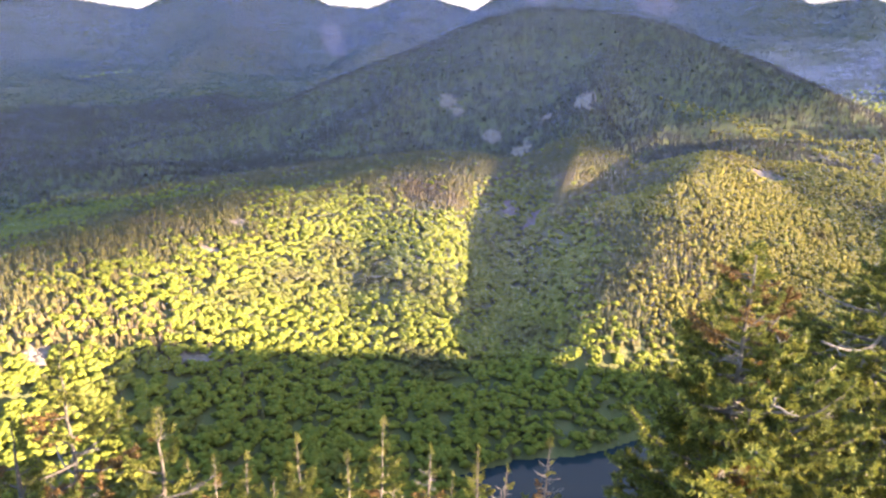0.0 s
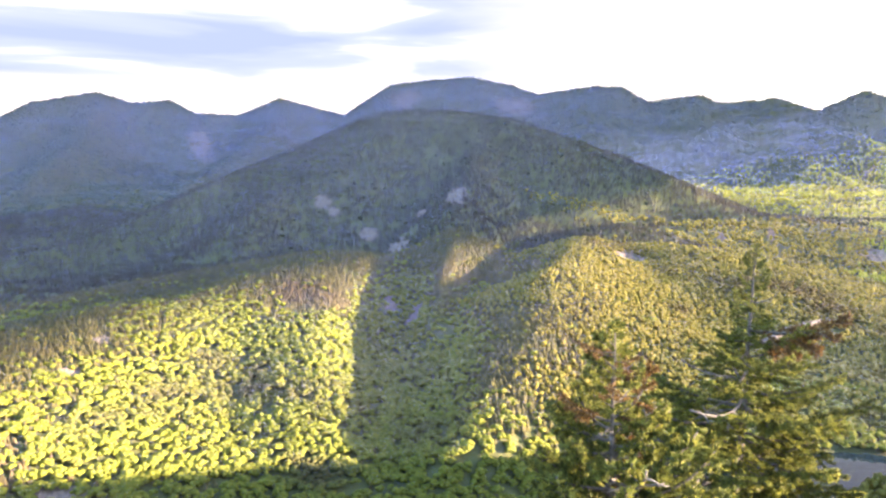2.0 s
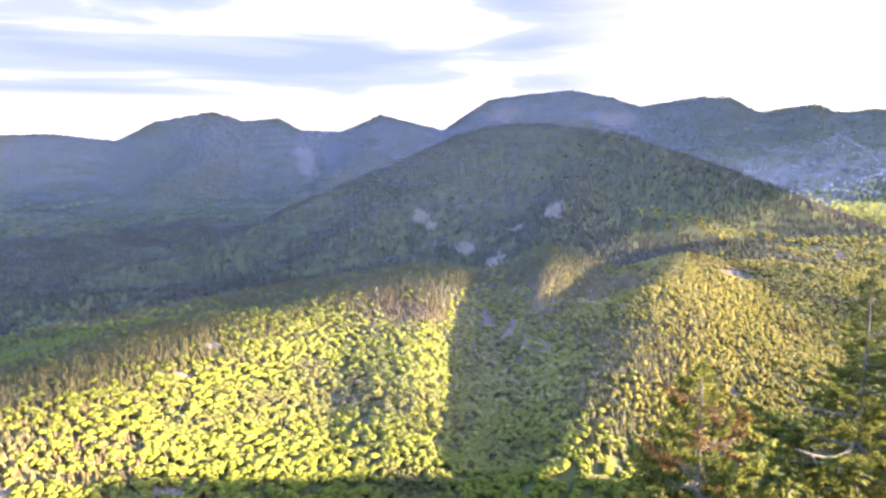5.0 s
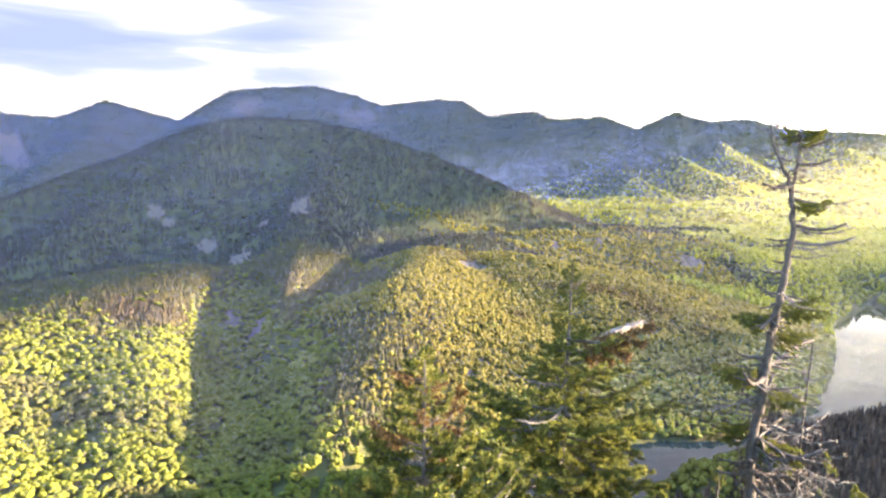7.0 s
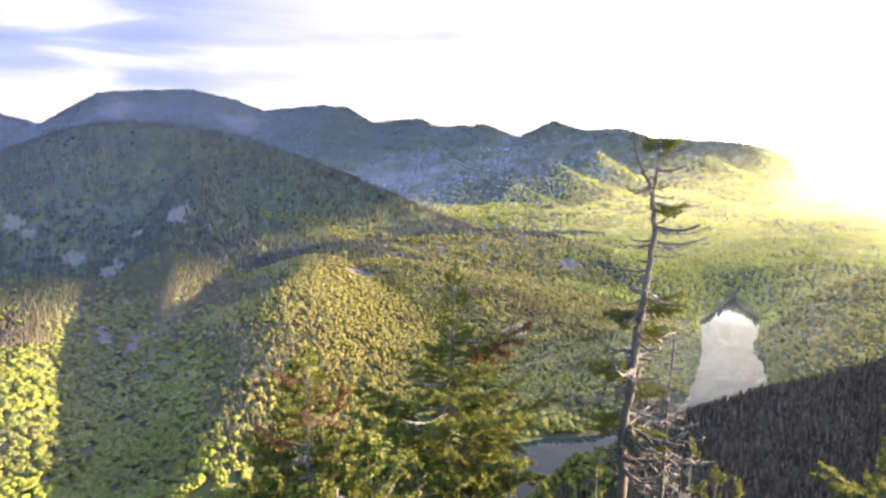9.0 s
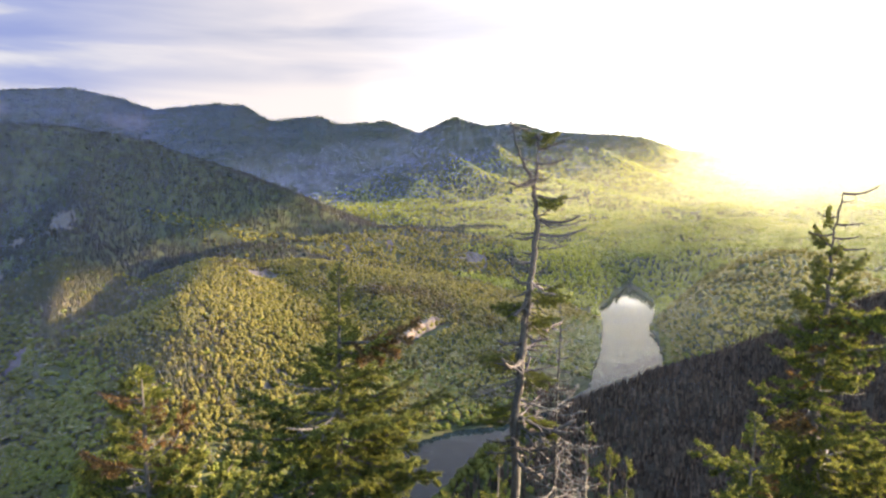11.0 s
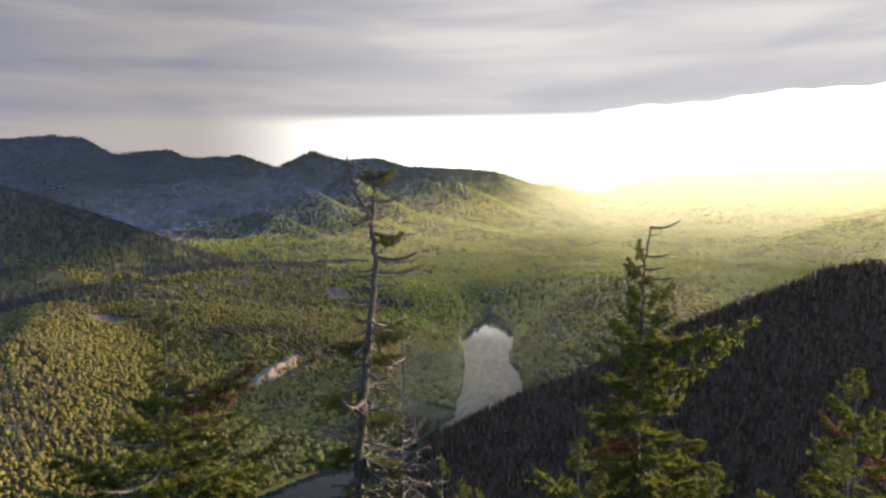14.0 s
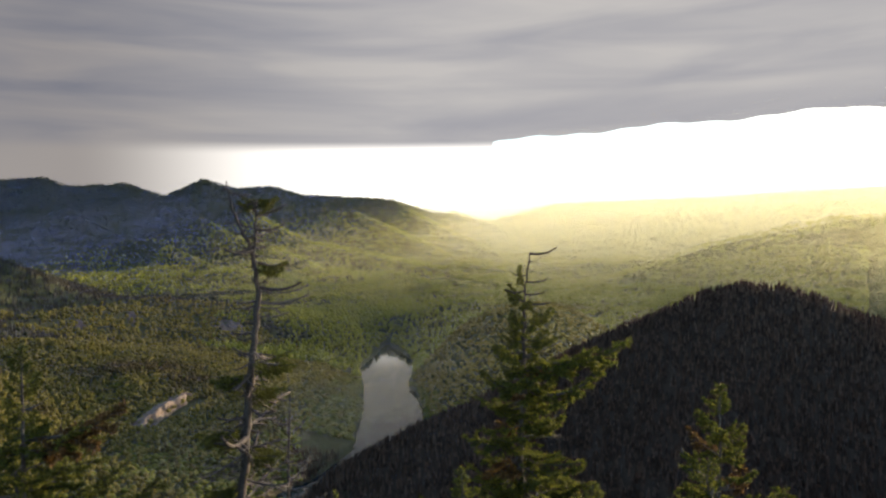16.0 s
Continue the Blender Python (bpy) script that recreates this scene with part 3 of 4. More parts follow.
def conifer_share(p):
    """Spruce takes the crests and cliffs, broadleaf the lower slopes."""
    z, d = p[:, 2], np.hypot(p[:, 0], p[:, 1])
    right = np.clip(np.degrees(np.arctan2(p[:, 0], p[:, 1])) / 10 - 0.8, 0, 1) * (p[:, 0] < 900)
    return np.clip((z - 47 + 40 * right) / 23 + np.clip(d - 950, 0, 500) / 700 * (p[:, 0] < 900) + np.clip(d - 840, 0, 100) / 60 * (p[:, 0] < 0) + (1.3 + 0.6 * right) * relief(p[:, 0], p[:, 1], 160, 3), 0.04, 0.97)


def wood(name, shapes, places, width, tall, material, label, sink=0.1, smooth=True, vary=0.28):
    w = width * rng.uniform(0.7, 1.35, len(places))
    h = tall * rng.uniform(1 - vary, 1 + vary, len(places)) * np.where(rng.uniform(size=len(places)) < 0.06, 1.3, 1.0)
    places = places - np.array((0, 0, 1)) * (h * sink)[:, None]
    v, f = sow(shapes, places, w, h, rng)
    me = mesh_from(name, v, f, material)
    me.polygons.foreach_set("use_smooth", np.full(len(f), smooth))
    return tagged(new(name, me), label, "forest", kind="stuff")


def toward_dome(p):
    """How far to the right of the ravine a tree stands, with an uneven border."""
    return p[:, 0] / p[:, 1] + 0.5 * relief(p[:, 0], p[:, 1], 230, 4) + rng.normal(0, 0.05, len(p))


def plant_woods():
    near = scatter(48000, 240, 1060, -42, 76)
    near = near[(np.degrees(np.arctan2(near[:, 0], near[:, 1])) < 47) | (np.hypot(near[:, 0], near[:, 1]) > 760)]
    spiky = rng.uniform(size=len(near)) < conifer_share(near)
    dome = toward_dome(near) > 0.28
    more = scatter(34000, 400, 1050, -42, 47)
    more = more[rng.uniform(size=len(more)) < conifer_share(more) - 0.1]
    over = toward_dome(more) > 0.28
    wood("spruce_wood", SPIKY_HALF, more[~over], 5.2, 6.2, CONIFER, "olive spruces crowding the upper slope")
    wood("olive_wood", BROAD_FAR, more[over], 5.4, 7.2, OLIVE_SUN_TONE, "olive-gold mixed wood over the dome, colour brightened for sun")
    close = np.hypot(near[:, 0], near[:, 1]) < 620
    wood("broadleaf_wood", BROAD_NEAR, near[~spiky & close], 8.4, 6.4, BROADLEAF, "sunlit yellow-green broadleaf forest on the slope", vary=0.08)
    wood("upper_broadleaf_wood", BROAD_HALF, near[~spiky & ~close], 8.4, 6.4, BROADLEAF, "yellow-green broadleaf forest up the hillside", vary=0.08)
    wood("conifer_wood", SPIKY_NEAR, near[spiky & ~dome], 5.2, 6.6, CONIFER, "olive spruce wood along the hill crest")
    wood("dome_wood", BROAD_HALF, near[spiky & dome], 5.8, 7.4, OLIVE_SUN_TONE, "small olive-gold trees covering the rocky dome, brightened for sun")
    mid = scatter(85000, 1060, 2300, -42, 92)
    spiky = rng.uniform(size=len(mid)) < conifer_share(mid)
    # These masks hand out the sun-brightened and shade-darkened leaf colours.
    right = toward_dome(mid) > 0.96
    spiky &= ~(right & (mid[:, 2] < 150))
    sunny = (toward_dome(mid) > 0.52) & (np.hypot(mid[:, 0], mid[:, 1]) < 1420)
    wood("mountain_broadleaf_wood", BROAD_FAR, mid[~spiky & ~right], 9.0, 9.0, LEAF_SHADE_TONE, "green broadleaf forest on the mountainside, leaf colour darkened for shade")
    wood("lakeside_broadleaf_wood", BROAD_FAR, mid[~spiky & right], 7.6, 13.0, LEAF_SUN_TONE, "yellow-green forest round the lake head, colour brightened for sun")
    wood("mountain_conifer_wood", SPIKY_FAR, mid[spiky & ~sunny], 6.0, 8.5, SPRUCE_SHADE_TONE, "dark spruce forest on the mountain, darkened further for shade")
    wood("crest_wood", BROAD_HALF, mid[spiky & sunny], 6.8, 10.0, OLIVE_SUN_TONE, "olive-gold wood on the crest, colour brightened for sun")
    far = scatter(82000, 2300, 4850, -42, 92)
    bearing = np.degrees(np.arctan2(far[:, 0], far[:, 1]))
    # Low land and the right-hand spurs get the sun-brightened leaf colour.
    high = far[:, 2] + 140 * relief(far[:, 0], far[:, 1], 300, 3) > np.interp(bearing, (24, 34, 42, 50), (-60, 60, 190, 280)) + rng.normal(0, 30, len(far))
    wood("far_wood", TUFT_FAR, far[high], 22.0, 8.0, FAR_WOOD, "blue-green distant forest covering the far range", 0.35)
    wood("valley_wood", TUFT_FAR, far[~high], 12.0, 19.0, LEAF_SUN_TONE, "yellow-green forest on the valley floor, colour brightened for sun")
    side = scatter(38000, 60, 720, 36, 118)
    side = side[(np.degrees(np.arctan2(side[:, 0], side[:, 1])) > 46) | (np.hypot(side[:, 0], side[:, 1]) < 400)]
    wood("dark_spruce_wood", SPIKY_HALF, side, 2.7, 8.6, DARK_WOOD, "dark shaded spruce wood on the near ridge", smooth=False)


plant_woods()


def dead_stand():
    """Bare grey stems that stand among the dark spruces."""
    at = scatter(2600, 60, 700, 48, 100)
    v, f = [], []
    for x, y, z in at:
        h, r, a, b = rng.uniform(4, 11), rng.uniform(0.10, 0.22), rng.normal(0, 0.5), rng.normal(0, 0.5)
        n = len(v)
        v += [(x + r, y, z - 0.5), (x - r * 0.5, y + r * 0.87, z - 0.5), (x - r * 0.5, y - r * 0.87, z - 0.5), (x + a, y + b, z + h)]
        f += [(n, n + 1, n + 3), (n + 1, n + 2, n + 3), (n + 2, n, n + 3)]
    tagged(new("dead_stems", mesh_from("dead_stems", v, f, DEADWOOD)), "bleached dead tree stems on the dark ridge", "dead trees", kind="stuff")


dead_stand()


# ---- haze: added hair-thin level threads tinted as lit air, each far too fine to see ----
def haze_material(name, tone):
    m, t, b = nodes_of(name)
    # The tone paints blue or golden haze onto the threads.
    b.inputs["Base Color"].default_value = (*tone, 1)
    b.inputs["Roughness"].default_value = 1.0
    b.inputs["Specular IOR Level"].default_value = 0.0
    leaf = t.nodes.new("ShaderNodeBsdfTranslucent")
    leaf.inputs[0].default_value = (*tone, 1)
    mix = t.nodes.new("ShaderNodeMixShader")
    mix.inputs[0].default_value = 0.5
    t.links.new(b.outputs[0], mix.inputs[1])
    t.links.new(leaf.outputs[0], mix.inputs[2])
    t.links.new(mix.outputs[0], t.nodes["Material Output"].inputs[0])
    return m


def build_haze(name, label, tone, cover, share, d0, d1, ceiling=((0, 9), (1, 9)), low=-0.22):
    """Added threads, haze put into their tint, that hide the share cover of what lies behind d1; share: keys of bearing
    and density (at most 1).
    """
    thin, long_ = 1.1e-5, 0.06
    crest = ((GRID_Z - EYE_Z) / GRID_D[:, None])[120:].max(0)
    a0, a1 = share[0][0], share[-1][0]
    count = int(cover * radians(a1 - a0) * (0.05 - low) / (thin * long_ * 0.62))
    deg = rng.uniform(a0, a1, count)
    az = np.radians(deg[rng.uniform(size=count) < np.interp(deg, *zip(*share))])
    d = rng.uniform(d0, d1, len(az))
    high = np.minimum(np.interp(az, GRID_AZ, crest), np.tan(np.radians(np.interp(np.degrees(az), *zip(*ceiling)))))
    high = high + np.clip((np.degrees(az) - 57) / 6, 0, 1) * 0.03 + rng.normal(0, 0.03, len(az)) * (len(ceiling) > 2)
    el = low + (high - low) * rng.uniform(0, 1, len(az)) ** 0.7
    x, y, z = d * np.sin(az), d * np.cos(az), EYE_Z + d * el
    keep = (z > 2) & (z > grid_height(x, y) + 3)
    x, y, z, d = x[keep], y[keep], z[keep], d[keep]
    turn = np.radians(90 - SUN_AZ + np.where(rng.uniform(size=len(x)) < 0.5, 45, -45) + rng.uniform(-6, 6, len(x)))
    half = 0.5 * long_ * d
    dx, dy, dz, hz = half * np.cos(turn), half * np.sin(turn), half * rng.uniform(-0.22, 0.22, len(x)), 0.5 * thin * d
    v = np.stack([np.stack([x - dx, y - dy, z - dz - hz], -1), np.stack([x + dx, y + dy, z + dz - hz], -1),
                  np.stack([x + dx, y + dy, z + dz + hz], -1), np.stack([x - dx, y - dy, z - dz + hz], -1)], 1)
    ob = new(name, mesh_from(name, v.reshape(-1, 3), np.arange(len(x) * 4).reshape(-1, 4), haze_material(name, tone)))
    return tagged(ob, label, "haze", kind="stuff")


build_haze("mountain_haze_threads", "blue-tinted threads standing in for evening haze before the far range", (0.20, 0.28, 0.80), 0.115,
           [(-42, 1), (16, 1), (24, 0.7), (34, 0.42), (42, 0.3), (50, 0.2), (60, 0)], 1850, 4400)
# Golden tint stands in for sun glow over the dim valley woods.
build_haze("valley_haze_threads", "golden-tinted threads standing in for sunlit haze in the lake valley", (0.86, 0.80, 0.40), 0.34,
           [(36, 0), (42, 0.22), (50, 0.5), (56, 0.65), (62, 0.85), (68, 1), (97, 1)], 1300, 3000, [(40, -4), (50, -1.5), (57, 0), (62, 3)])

build_haze("far_haze_threads", "pale threads standing in for sunlit haze before the most distant hills", (0.86, 0.85, 0.74), 0.75,
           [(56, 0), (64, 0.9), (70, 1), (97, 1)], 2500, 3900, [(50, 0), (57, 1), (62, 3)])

build_haze("sunbeam_haze_threads", "pale golden threads standing in for haze over the slope beyond the cape", (0.80, 0.77, 0.56), 0.20, [(60, 0), (67, 1), (97, 1)], 1300, 2200)

# Added to lift the darks of the slopes as lens glare does.
build_haze("slope_glare_threads", "faint threads lifting the darks over the wooded slopes like lens glare", (0.18, 0.195, 0.34), 0.14, [(-42, 1), (8, 1), (18, 0.6), (26, 0.3), (62, 0.25)], 330, 1400, low=-0.62)

build_haze("lake_haze_threads", "grey-green threads standing in for haze over the head of the lake", (0.55, 0.55, 0.42), 0.045, [(42, 0), (48, 1), (76, 1)], 680, 930, [(42, -14), (52, -12.5), (57, -10), (63, -8), (76, -7.5)], -0.34)

build_haze("shore_haze_threads", "faint grey threads that lighten the shaded lake shore as haze", (0.46, 0.52, 0.37), 0.009, [(27, 0), (37, 1), (53, 1), (57, 0)], 470, 640, [(27, -17), (38, -15), (45, -14.5), (57, -12)], -0.44)


# ---- trees round the look-out ----
def tube(path, radii, sides=6):
    """A tapered limb along a path: verts and triangles."""
    path = [Vector(p) for p in path]
    v, f = [], []
    for k, (p, r) in enumerate(zip(path, radii)):
        way = (path[min(k + 1, len(path) - 1)] - path[max(k - 1, 0)]).normalized()
        side = way.cross(Vector((0.31, 0.17, 0.93)) if abs(way.z) < 0.9 else Vector((1, 0, 0))).normalized()
        up = side.cross(way)
        for s in range(sides):
            a = 2 * math.pi * s / sides
            v.append(p + (side * math.cos(a) + up * math.sin(a)) * r)
    for k in range(len(path) - 1):
        for s in range(sides):
            a, b = k * sides + s, k * sides + (s + 1) % sides
            f += [(a, b, b + sides), (a, b + sides, a + sides)]
    v.append(path[-1])
    e = (len(path) - 1) * sides
    f += [(e + s, e + (s + 1) % sides, len(v) - 1) for s in range(sides)]
    return v, f


GREYBARK = bark("weathered_bark", (0.030, 0.022, 0.018), (0.10, 0.076, 0.062))


class Heap:
    """Gathers limbs into one mesh."""

    def __init__(self):
        self.v, self.f = [], []

    def add(self, v, f):
        n = len(self.v)
        self.v += [tuple(p) for p in v]
        self.f += [tuple(i + n for i in t) for t in f]

    def mesh(self, name, material):
        return mesh_from(name, self.v, self.f, material)


def branch_meshes(seed, length, wood_mat, leaf_mat, dead=False, bushy=1.0, stout=1.0):
    """A spruce bough along +x, its side twigs in one loose plane, needles all along them."""
    r = random.Random(seed)
    wood, leaf = Heap(), Heap()
    droop, lift = r.uniform(0.04, 0.14) * length, r.uniform(0.10, 0.24) * length
    bend = r.uniform(-0.12, 0.12) * length

    def spine(s):
        return Vector((s * length, bend * math.sin(s * 3.0), -droop * math.sin(s * 2.6) + lift * s * s))

    def needles(p, q, share=1.0):
        way = q - p
        n = int(way.length / 0.0021 * share)
        way.normalize()
        for _ in range(n):
            at = p.lerp(q, r.uniform(0.02, 1.0))
            out = Vector((r.gauss(0, 1), r.gauss(0, 1), r.gauss(0.35, 0.8)))
            out = (out - way * out.dot(way)).normalized() * 0.9 + way * r.uniform(0.2, 0.8)
            out.normalize()
            wide = out.cross(Vector((r.gauss(0, 1), r.gauss(0, 1), r.gauss(0, 1)))).normalized() * r.uniform(0.006, 0.010)
            ln = r.uniform(0.032, 0.052)
            leaf.add((at - wide, at + wide, at + out * ln), [(0, 1, 2)])

    pts = [spine(k / 7) for k in range(8)]
    wood.add(*tube(pts, [(0.016 * length ** 0.7 * (1 - 0.75 * k / 7) + 0.003) * stout for k in range(8)], 5))
    steps = int((13 if not dead else 11) * max(0.6, length) * bushy)
    for k in range(steps):
        s = 0.12 + 0.86 * (k + r.uniform(-0.3, 0.3)) / steps
        p = spine(s)
        ahead = (spine(min(s + 0.03, 1.03)) - p).normalized()
        side = Vector((-ahead.y, ahead.x, 0)).normalized() * (1 if k % 2 else -1)
        turn = radians(r.uniform(38, 68))
        ln = length * (0.40 * (1 - s) ** 0.8 + 0.09) * r.uniform(0.55, 1.15)
        way = (ahead * math.cos(turn) + side * math.sin(turn) + Vector((0, 0, r.uniform(-0.28, 0.18)))).normalized()
        q = p + way * ln + Vector((0, 0, -0.12 * ln))
        mid = p.lerp(q, 0.5) + Vector((0, 0, 0.06 * ln))
        wood.add(*tube((p, mid, q), (0.0075 * stout, 0.0058 * stout, 0.003 * stout), 3))
        if not dead:
            needles(p, mid, 0.7)
            needles(mid, q)
        for j in range(2 if ln > 0.16 else 1):
            at = p.lerp(q, r.uniform(0.3, 0.85))
            w2 = (way + side.cross(Vector((0, 0, 1))) * r.choice((-1, 1)) * r.uniform(0.5, 1.0) + Vector((0, 0, r.uniform(-0.3, 0.3)))).normalized()
            e = at + w2 * ln * r.uniform(0.25, 0.5)
            wood.add(*tube((at, e), (0.005, 0.0025), 3))
            if not dead:
                needles(at, e)
    if not dead:
        needles(spine(0.35), spine(0.7), 0.6)
        needles(spine(0.7), spine(1.0), 1.3)
    return wood.mesh("branch", wood_mat), None if dead else leaf.mesh("needles", leaf_mat)


BOUGHS = {
    "long": [branch_meshes(k, 1.0, BARK, NEEDLES) for k in range(6)],
    "short": [branch_meshes(20 + k, 0.45, BARK, NEEDLES, bushy=1.3) for k in range(5)],
    "rust": [branch_meshes(40 + k, 0.55, BARK, RUST) for k in range(3)],
    "dead": [branch_meshes(60 + k, 0.8, DEADWOOD, None, dead=True) for k in range(5)],
    "dry": [branch_meshes(90 + k, 0.5, GREYBARK, None, dead=True, stout=1.9) for k in range(6)],
    "dead_short": [branch_meshes(70 + k, 0.4, DEADWOOD, None, dead=True) for k in range(4)],
}
BOUGH_LENGTH = {"long": 1.0, "short": 0.45, "rust": 0.55, "dead": 0.8, "dead_short": 0.4, "dry": 0.5}


def bough(tree, base, kind, at, az, pitch, length, r):
    """One branch with its needles, at a place on the trunk."""
    wood, leaf = r.choice(BOUGHS[kind])
    ob = new("branch", wood)
    s = length / BOUGH_LENGTH[kind]
    ob.parent = tree
    ob.matrix_basis = Matrix.Translation(Vector(at) - base) @ pose(0, 0, 0, r.uniform(-14, 14), -pitch, az) @ Matrix.Diagonal((s, s, s, 1))
    if leaf:
        needle = new("needles", leaf)
        needle.parent = ob
        if kind == "rust":
            needle["label"] = "rust-brown dying needles"
    elif kind == "dry":
        ob["label"] = "dry leafless twig"
    else:
        ob["label"] = "bare bleached dead branch"
    return ob


def trunk_point(path, z):
    for p, q in zip(path, path[1:]):
        if p[2] <= z <= q[2]:
            k = (z - p[2]) / max(q[2] - p[2], 1e-6)
            return Vector(p).lerp(Vector(q), k)
    return Vector(path[-1] if z > path[-1][2] else path[0])


def conifer(name, label, path, girth, seed, reach, boughs, top=0.05, deepest=4.0, dead=0.0, rust=0.0, stretch=(1.0, 0.0), leader=True, trunk_material=None, group="", rusty=()):
    """A spruce with its trunk along path (from the ground to the tip). reach(u): crown radius u metres under the tip.
    stretch: longer boughs towards a bearing (factor, bearing)."""
    r = random.Random(seed)
    base = Vector(path[0])
    tree = new(name)
    tree.location = base
    tagged(tree, label, "tree", group)
    tip = path[-1][2]
    n = len(path)
    total = tip - path[0][2]
    radii = [girth * max(0.06, (tip - p[2]) / total) ** 0.8 for p in path]
    fine_path, fine_r = [], []
    for k in range(n - 1):
        for j in range(4):
            u = j / 4
            p = Vector(path[k]).lerp(Vector(path[k + 1]), u)
            wob = 0.012 + 0.25 * girth
            fine_path.append(p - base + Vector((r.uniform(-1, 1) * wob, r.uniform(-1, 1) * wob, 0)) * (0 if k + j == 0 else 0.5))
            fine_r.append((radii[k] * (1 - u) + radii[k + 1] * u) * r.uniform(0.92, 1.08))
    fine_path.append(Vector(path[-1]) - base)
    fine_r.append(max(0.004, radii[-1] * 0.5))
    heap = Heap()
    heap.add(*tube(fine_path, fine_r, 8))
    stem = new("trunk", heap.mesh("trunk", trunk_material or BARK))
    stem.parent = tree
    az = r.uniform(0, 360)
    for k in range(boughs):
        u = top + (deepest - top) * ((k + r.uniform(0, 0.8)) / boughs) ** 0.85
        az += 137.5 + r.uniform(-25, 25)
        ln = reach(u) * r.uniform(0.6, 1.12)
        ln *= 1 + (stretch[0] - 1) * max(0, math.cos(radians(az - stretch[1])))
        if ln < 0.05:
            continue
        pick = r.random()
        kind = "dead" if pick < dead else "rust" if pick < dead + rust else "long"
        if kind == "long" and ln < 0.55:
            kind = "short"
        if kind == "dead" and ln < 0.5:
            kind = "dead_short"
        pitch = 38 - 34 * min(1, u / 1.6) - 8 * max(0, u - 1.6) + r.uniform(-9, 9)
        bough(tree, base, kind, trunk_point(path, tip - u), az, max(pitch, -24), ln, r)
    for u, az, ln in rusty:
        bough(tree, base, "rust", trunk_point(path, tip - u), az, r.uniform(4, 14), ln, r)
    if leader:
        bough(tree, base, "short", Vector(path[-1]) - Vector((0, 0, 0.30)), r.uniform(0, 360), 86, 0.36, r)
    return tree


def up(x, y, z):
    """A place given from the look-out's height."""
    return (x, y, EYE_Z + z)


def rooted(x, y, tip_x, tip_y, tip_z):
    z0 = land(x, y) - 0.15
    a, b = Vector((x, y, z0)), Vector(up(tip_x, tip_y, tip_z))
    return [tuple(a), tuple(a.lerp(b, 0.35)), tuple(a.lerp(b, 0.7)), tuple(b)]


conifer("spruce", "young green spruce with rusty tips standing below the look-out", rooted(4.95, 7.75, 5.0, 7.76, -1.40), 0.085, 3,
        lambda u: 0.10 + 0.30 * u if u < 0.9 else min(0.40 + 0.95 * (u - 0.9), 1.40), 92, 0.18, 4.4, 0.07, 0.0, (1.15, -35.0), rusty=((1.0, -32, 1.1), (1.14, -24, 0.8)))
conifer("spruce", "small bushy spruce with orange dying shoots near the look-out", rooted(1.20, 3.17, 1.22, 3.19, -1.02), 0.035, 8,
        lambda u: 0.07 + 0.52 * u if u < 1.0 else 0.60, 108, 0.16, 2.1, 0.14, 0.09, (1.15, 0.0), rusty=((0.10, 155, 0.20), (0.12, 145, 0.17), (0.14, -30, 0.12)))

# the weathered spruce: one stem that forks into two bare leaders
SNAG_FOOT = (7.45, 6.85)
snag_stem = [(*SNAG_FOOT, land(*SNAG_FOOT) - 0.2)] + [up(7.37, 6.82, -4.44), up(7.37, 6.81, -3.68), up(7.42, 6.76, -2.86), up(7.46, 6.72, -2.29), up(7.51, 6.67, -1.58), up(7.56, 6.60, -0.96), up(7.52, 6.65, -0.43)]
snag_left = [up(7.52, 6.65, -0.44), up(7.48, 6.70, -0.21), up(7.40, 6.79, 0.02), up(7.34, 6.85, 0.25), up(7.30, 6.89, 0.60)]
snag_right = [up(7.52, 6.65, -0.44), up(7.54, 6.63, -0.19), up(7.55, 6.62, 0.06), up(7.57, 6.60, 0.37)]


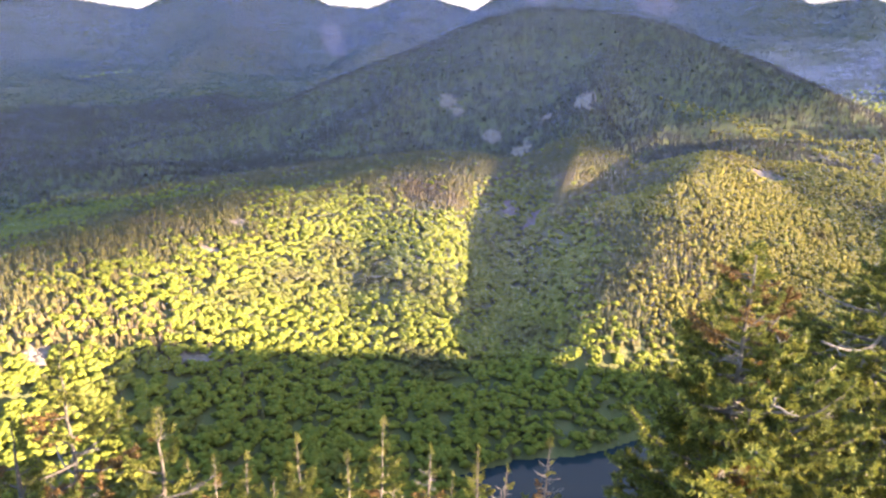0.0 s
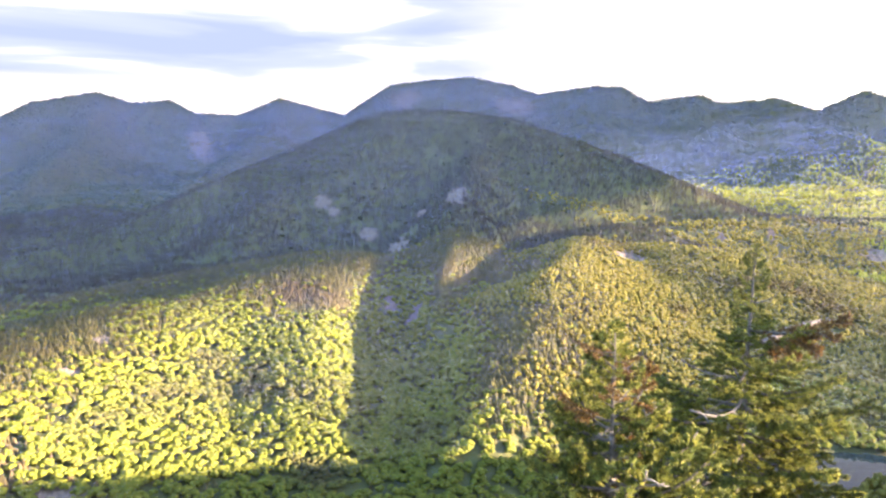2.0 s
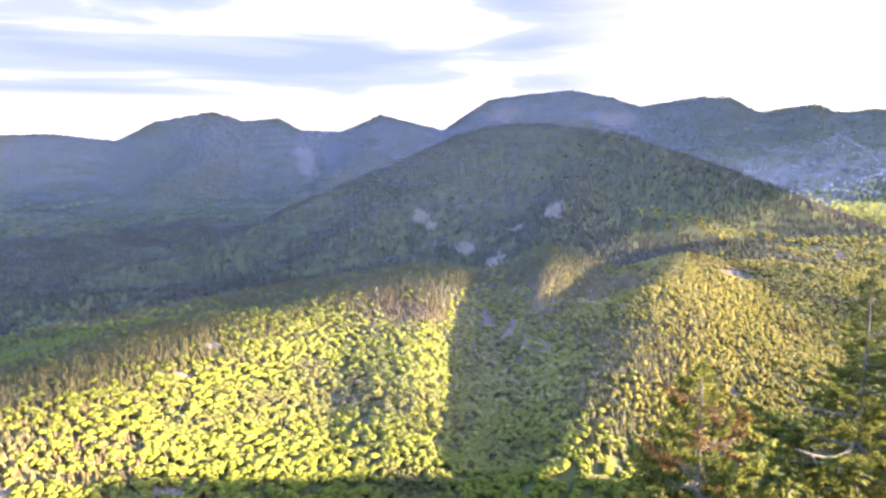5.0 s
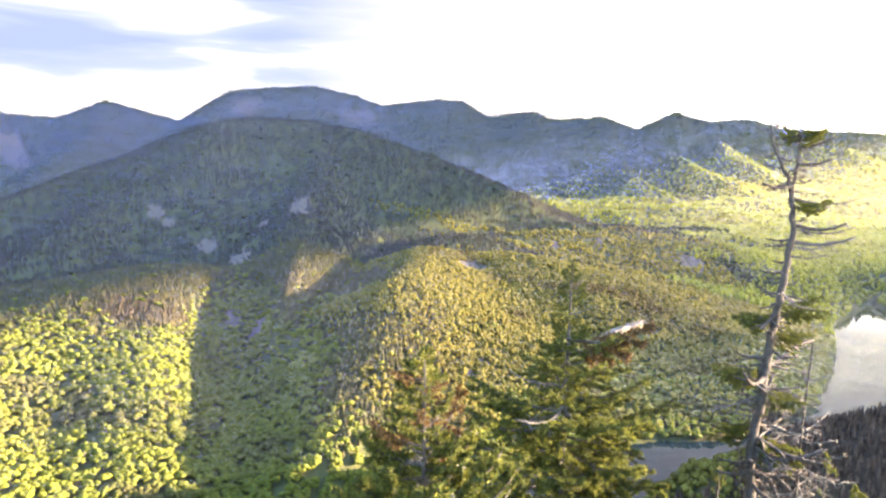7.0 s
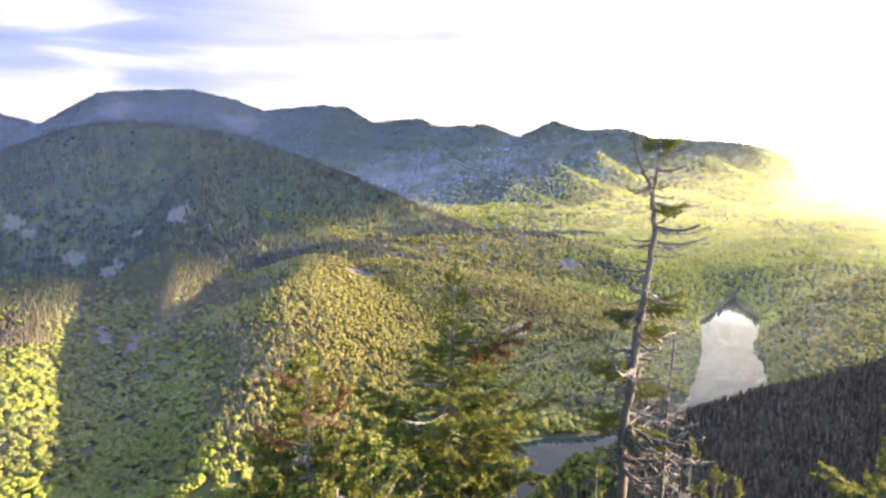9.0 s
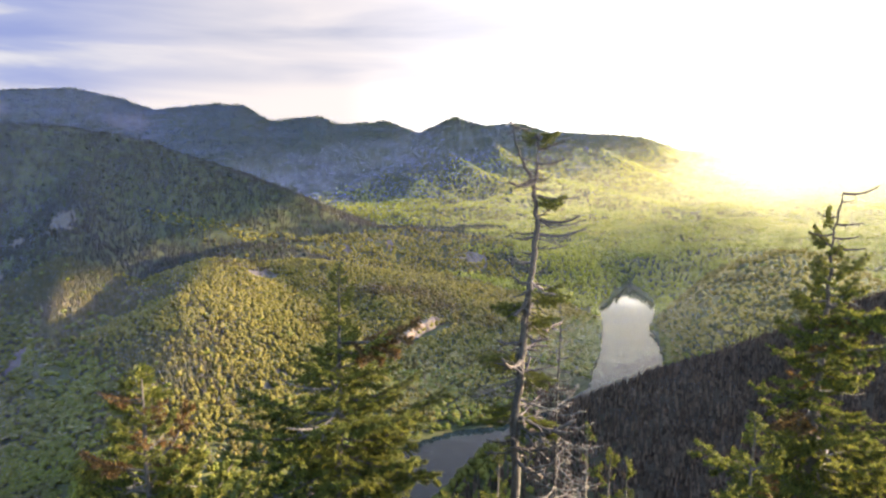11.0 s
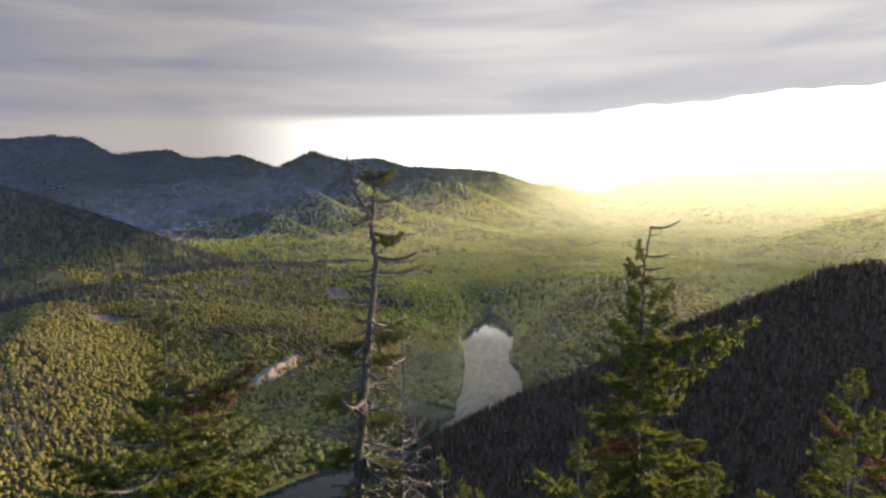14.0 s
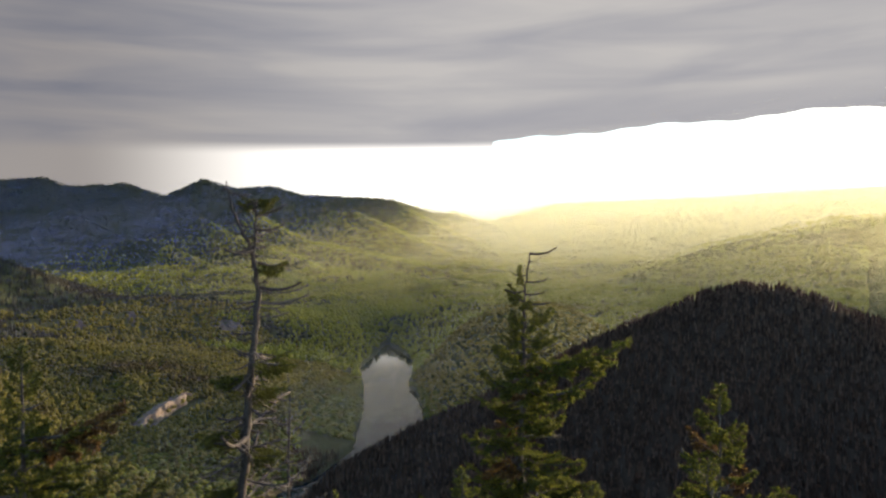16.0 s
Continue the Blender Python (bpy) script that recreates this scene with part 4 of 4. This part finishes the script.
def weathered_spruce():
    r = random.Random(12)
    base = Vector(snag_stem[0])
    tree = new("weathered_spruce")
    tree.location = base
    tagged(tree, "tall half-dead spruce with two bare leaders and few green tufts", "tree")
    for name, path, thick in (("trunk", snag_stem, (0.09, 0.066, 0.062, 0.058, 0.053, 0.045, 0.037, 0.031)), ("leader", snag_left, (0.027, 0.023, 0.019, 0.014, 0.007)),
                              ("leader", snag_right, (0.023, 0.018, 0.014, 0.008))):
        pts, rad = [], []
        for (p, q), (a, b) in zip(zip(path, path[1:]), zip(thick, thick[1:])):
            for j in range(5):
                w = 0.012 if name == "leader" else 0.018
                pts.append(Vector(p).lerp(Vector(q), j / 5) - base + Vector((r.uniform(-w, w), r.uniform(-w, w), 0)))
                rad.append((a + (b - a) * j / 5) * r.uniform(0.93, 1.07))
        pts.append(Vector(path[-1]) - base)
        rad.append(thick[-1])
        heap = Heap()
        heap.add(*tube(pts, rad, 8))
        ob = new(name, heap.mesh(name, GREYBARK))
        ob.parent = tree
    # short bare twigs all up the leaders and the stem
    for path, n, z0, z1, reach in ((snag_left, 26, -0.42, 0.56, 0.30), (snag_right, 30, -0.40, 0.34, 0.50), (snag_stem, 34, -1.9, -0.48, 0.70),
                                   (snag_stem, 58, -4.4, -2.0, 0.85)):
        for k in range(n):
            z = EYE_Z + z0 + (z1 - z0) * (k + r.uniform(0, 1)) / n
            towards = r.random() < 0.6
            ln = max(0.07, reach * r.uniform(0.2, 1.05) ** 1.5) * (1.0 if towards else 0.65)
            az = r.gauss(-45, 60) if towards else r.gauss(135, 60)
            bough(tree, base, "dead" if ln > 0.4 and r.random() < 0.3 else "dry", trunk_point(path, z), az, r.uniform(-22, 18), ln, r)
    for z, ln in ((-0.36, 0.75), (-0.75, 0.68), (-0.90, 0.62), (-0.98, 0.50), (-1.1, 0.45)):
        bough(tree, base, "dead", trunk_point(snag_stem, EYE_Z + z - 0.13), -45 + r.uniform(-14, 14), r.uniform(-6, 4), ln, r)
    # the green tufts that are left
    tufts = [(snag_right, 0.36, -50, 4, 0.28, 3), (snag_right, 0.34, 130, 4, 0.25, 3), (snag_right, 0.24, -60, 10, 0.18, 2), (snag_stem, -0.52, -45, -4, 0.42, 2),
             (snag_stem, -1.82, -45, -2, 0.60, 5), (snag_stem, -2.0, 135, -6, 0.48, 4), (snag_stem, -2.2, -30, -12, 0.50, 5), (snag_stem, -2.7, 140, -14, 0.62, 6), (snag_stem, -3.0, -50, -16, 0.5, 4),
             (snag_stem, -3.5, 130, -18, 0.6, 5), (snag_stem, -3.7, -40, -18, 0.6, 5)]
    for path, z, az, pitch, ln, n in tufts:
        for k in range(n):
            bough(tree, base, "short" if ln < 0.5 else "long", trunk_point(path, EYE_Z + z - 0.05 * k), az + r.uniform(-35, 35), pitch + r.uniform(-8, 8), ln * r.uniform(0.7, 1.1), r)
    return tree


weathered_spruce()
conifer("dead_spruce", "thin grey dead spruce beside the weathered one", rooted(8.05, 6.75, 8.35, 6.85, -2.15), 0.05, 31,
        lambda u: 0.10 + 0.30 * u if u < 2 else 0.75, 60, 0.05, 4.0, 1.0, 0.0, leader=False, trunk_material=GREYBARK)

# the fir with a broken, bare top
fir_path = [(8.22, 3.06, land(8.22, 3.06) - 0.2), up(8.22, 3.04, -3.38), up(8.23, 3.01, -2.29), up(8.24, 2.98, -1.35), up(8.25, 2.95, -0.75), up(8.26, 2.91, -0.36)]
fir = conifer("fir", "dense green fir with a bare bent top and rusty shoots", fir_path, 0.10, 17,
              lambda u: 0.07 + 0.32 * u if u < 1.4 else 0.52 if u < 2.0 else min(0.52 + 0.58 * (u - 2.0), 1.45), 118, 0.55, 4.6, 0.08, 0.05, (1.1, -80.0), leader=False)
fir_r = random.Random(5)
for z, az, ln in ((-0.37, -72, 0.34), (-0.46, -80, 0.16), (-0.62, 100, 0.22), (-0.70, -60, 0.26), (-0.80, 120, 0.25), (-0.85, -70, 0.24), (-0.95, -75, 0.30), (-0.55, 20, 0.15)):
    bough(fir, Vector(fir_path[0]), "dry", trunk_point(fir_path, EYE_Z + z), az, fir_r.uniform(-4, 16), ln, fir_r)
for z, az, pitch, ln in ((-0.72, 110, 60, 0.22), (-0.80, 115, 70, 0.30), (-0.95, 100, 40, 0.30), (-1.58, -78, 3, 1.25), (-1.72, -92, 8, 0.95), (-1.75, -62, 0, 0.85), (-2.0, -84, 12, 1.05)):
    bough(fir, Vector(fir_path[0]), "short" if ln < 0.5 else "long", trunk_point(fir_path, EYE_Z + z), az, pitch, ln, fir_r)

# lower spruces round the ledge: foot offset from the tip is nil; tip places from the look-out
for seed, (x, y, z, reach, n, rust, dead) in enumerate((
        (-4.06, 6.50, -3.20, 0.85, 44, 0.10, 0.25), (-3.85, 5.30, -3.30, 0.8, 36, 0.14, 0.30), (-3.05, 6.30, -3.75, 0.8, 40, 0.08, 0.12),
        (8.57, 0.85, -1.80, 0.85, 60, 0.06, 0.06), (6.50, 2.85, -2.42, 0.6, 44, 0.12, 0.06), (7.6, 1.9, -2.75, 0.8, 40, 0.08, 0.12), (7.3, 0.7, -2.20, 0.5, 30, 0.12, 0.2), (3.0, 6.3, -3.5, 0.6, 30, 0.0, 0.1))):
    conifer("spruce", "ragged young spruce with rusty shoots below the ledge", rooted(x, y, x, y, z), 0.05, 50 + seed,
            lambda u, reach=reach: 0.10 + 0.45 * u if u < 1.2 else reach, n, 0.2, 3.2, dead, rust)

# the thicket further down the slope
thicket = [conifer("young_spruce", "slim young spruce in the thicket on the steep slope", [(0, 0, 0), (0.02, 0, 1.5), (0.05, 0.02, 3.0), (0.04, 0, 4.2)], 0.06, 80 + k,
                   lambda u: 0.08 + 0.30 * u if u < 2 else 0.7, 26, 0.1, 2.6, (0.08, 0.4, 0.15)[k], (0.05, 0.1, 0.35)[k], group="thicket spruces") for k in range(3)]
first_use = [True, True, True]
places = [(-4.3, 10.3, -6.9), (-5.1, 15.3, -10.1), (-3.3, 11.7, -8.2), (-4.1, 17.6, -10.8), (-3.3, 21.8, -13.9), (-2.5, 24.0, -14.1), (-0.6, 20.0, -12.5), (1.4, 24.0, -15.2),
          (1.6, 18.0, -11.9), (2.6, 15.8, -9.8), (-1.2, 14.0, -9.8), (0.1, 14.0, -9.6), (-5.4, 14.2, -9.5), (12.5, 12.6, -7.6), (14.5, 11.5, -7.0), (13.0, 9.6, -6.6),
          (11.6, 8.0, -6.1), (5.0, 15.0, -9.5), (7.5, 15.0, -9.4), (9.6, 13.8, -8.6), (-7.0, 10.5, -7.6), (-6.6, 8.2, -5.9)]
wild = random.Random(4)
for k, (x, y, z) in enumerate(places):
    kind = wild.choice((0, 0, 1, 2))
    tip = EYE_Z + z
    s = min(max((tip - land(x, y)) / 4.2, 0.45), 1.6)
    m = pose(x, y, tip - 4.2 * s, wild.uniform(-3, 3), wild.uniform(-3, 3), wild.uniform(0, 360)) @ Matrix.Diagonal((s, s, s, 1))
    if first_use[kind]:
        thicket[kind].matrix_basis = m
        first_use[kind] = False
    else:
        copy_thing(thicket[kind], m).scale = (s, s, s)
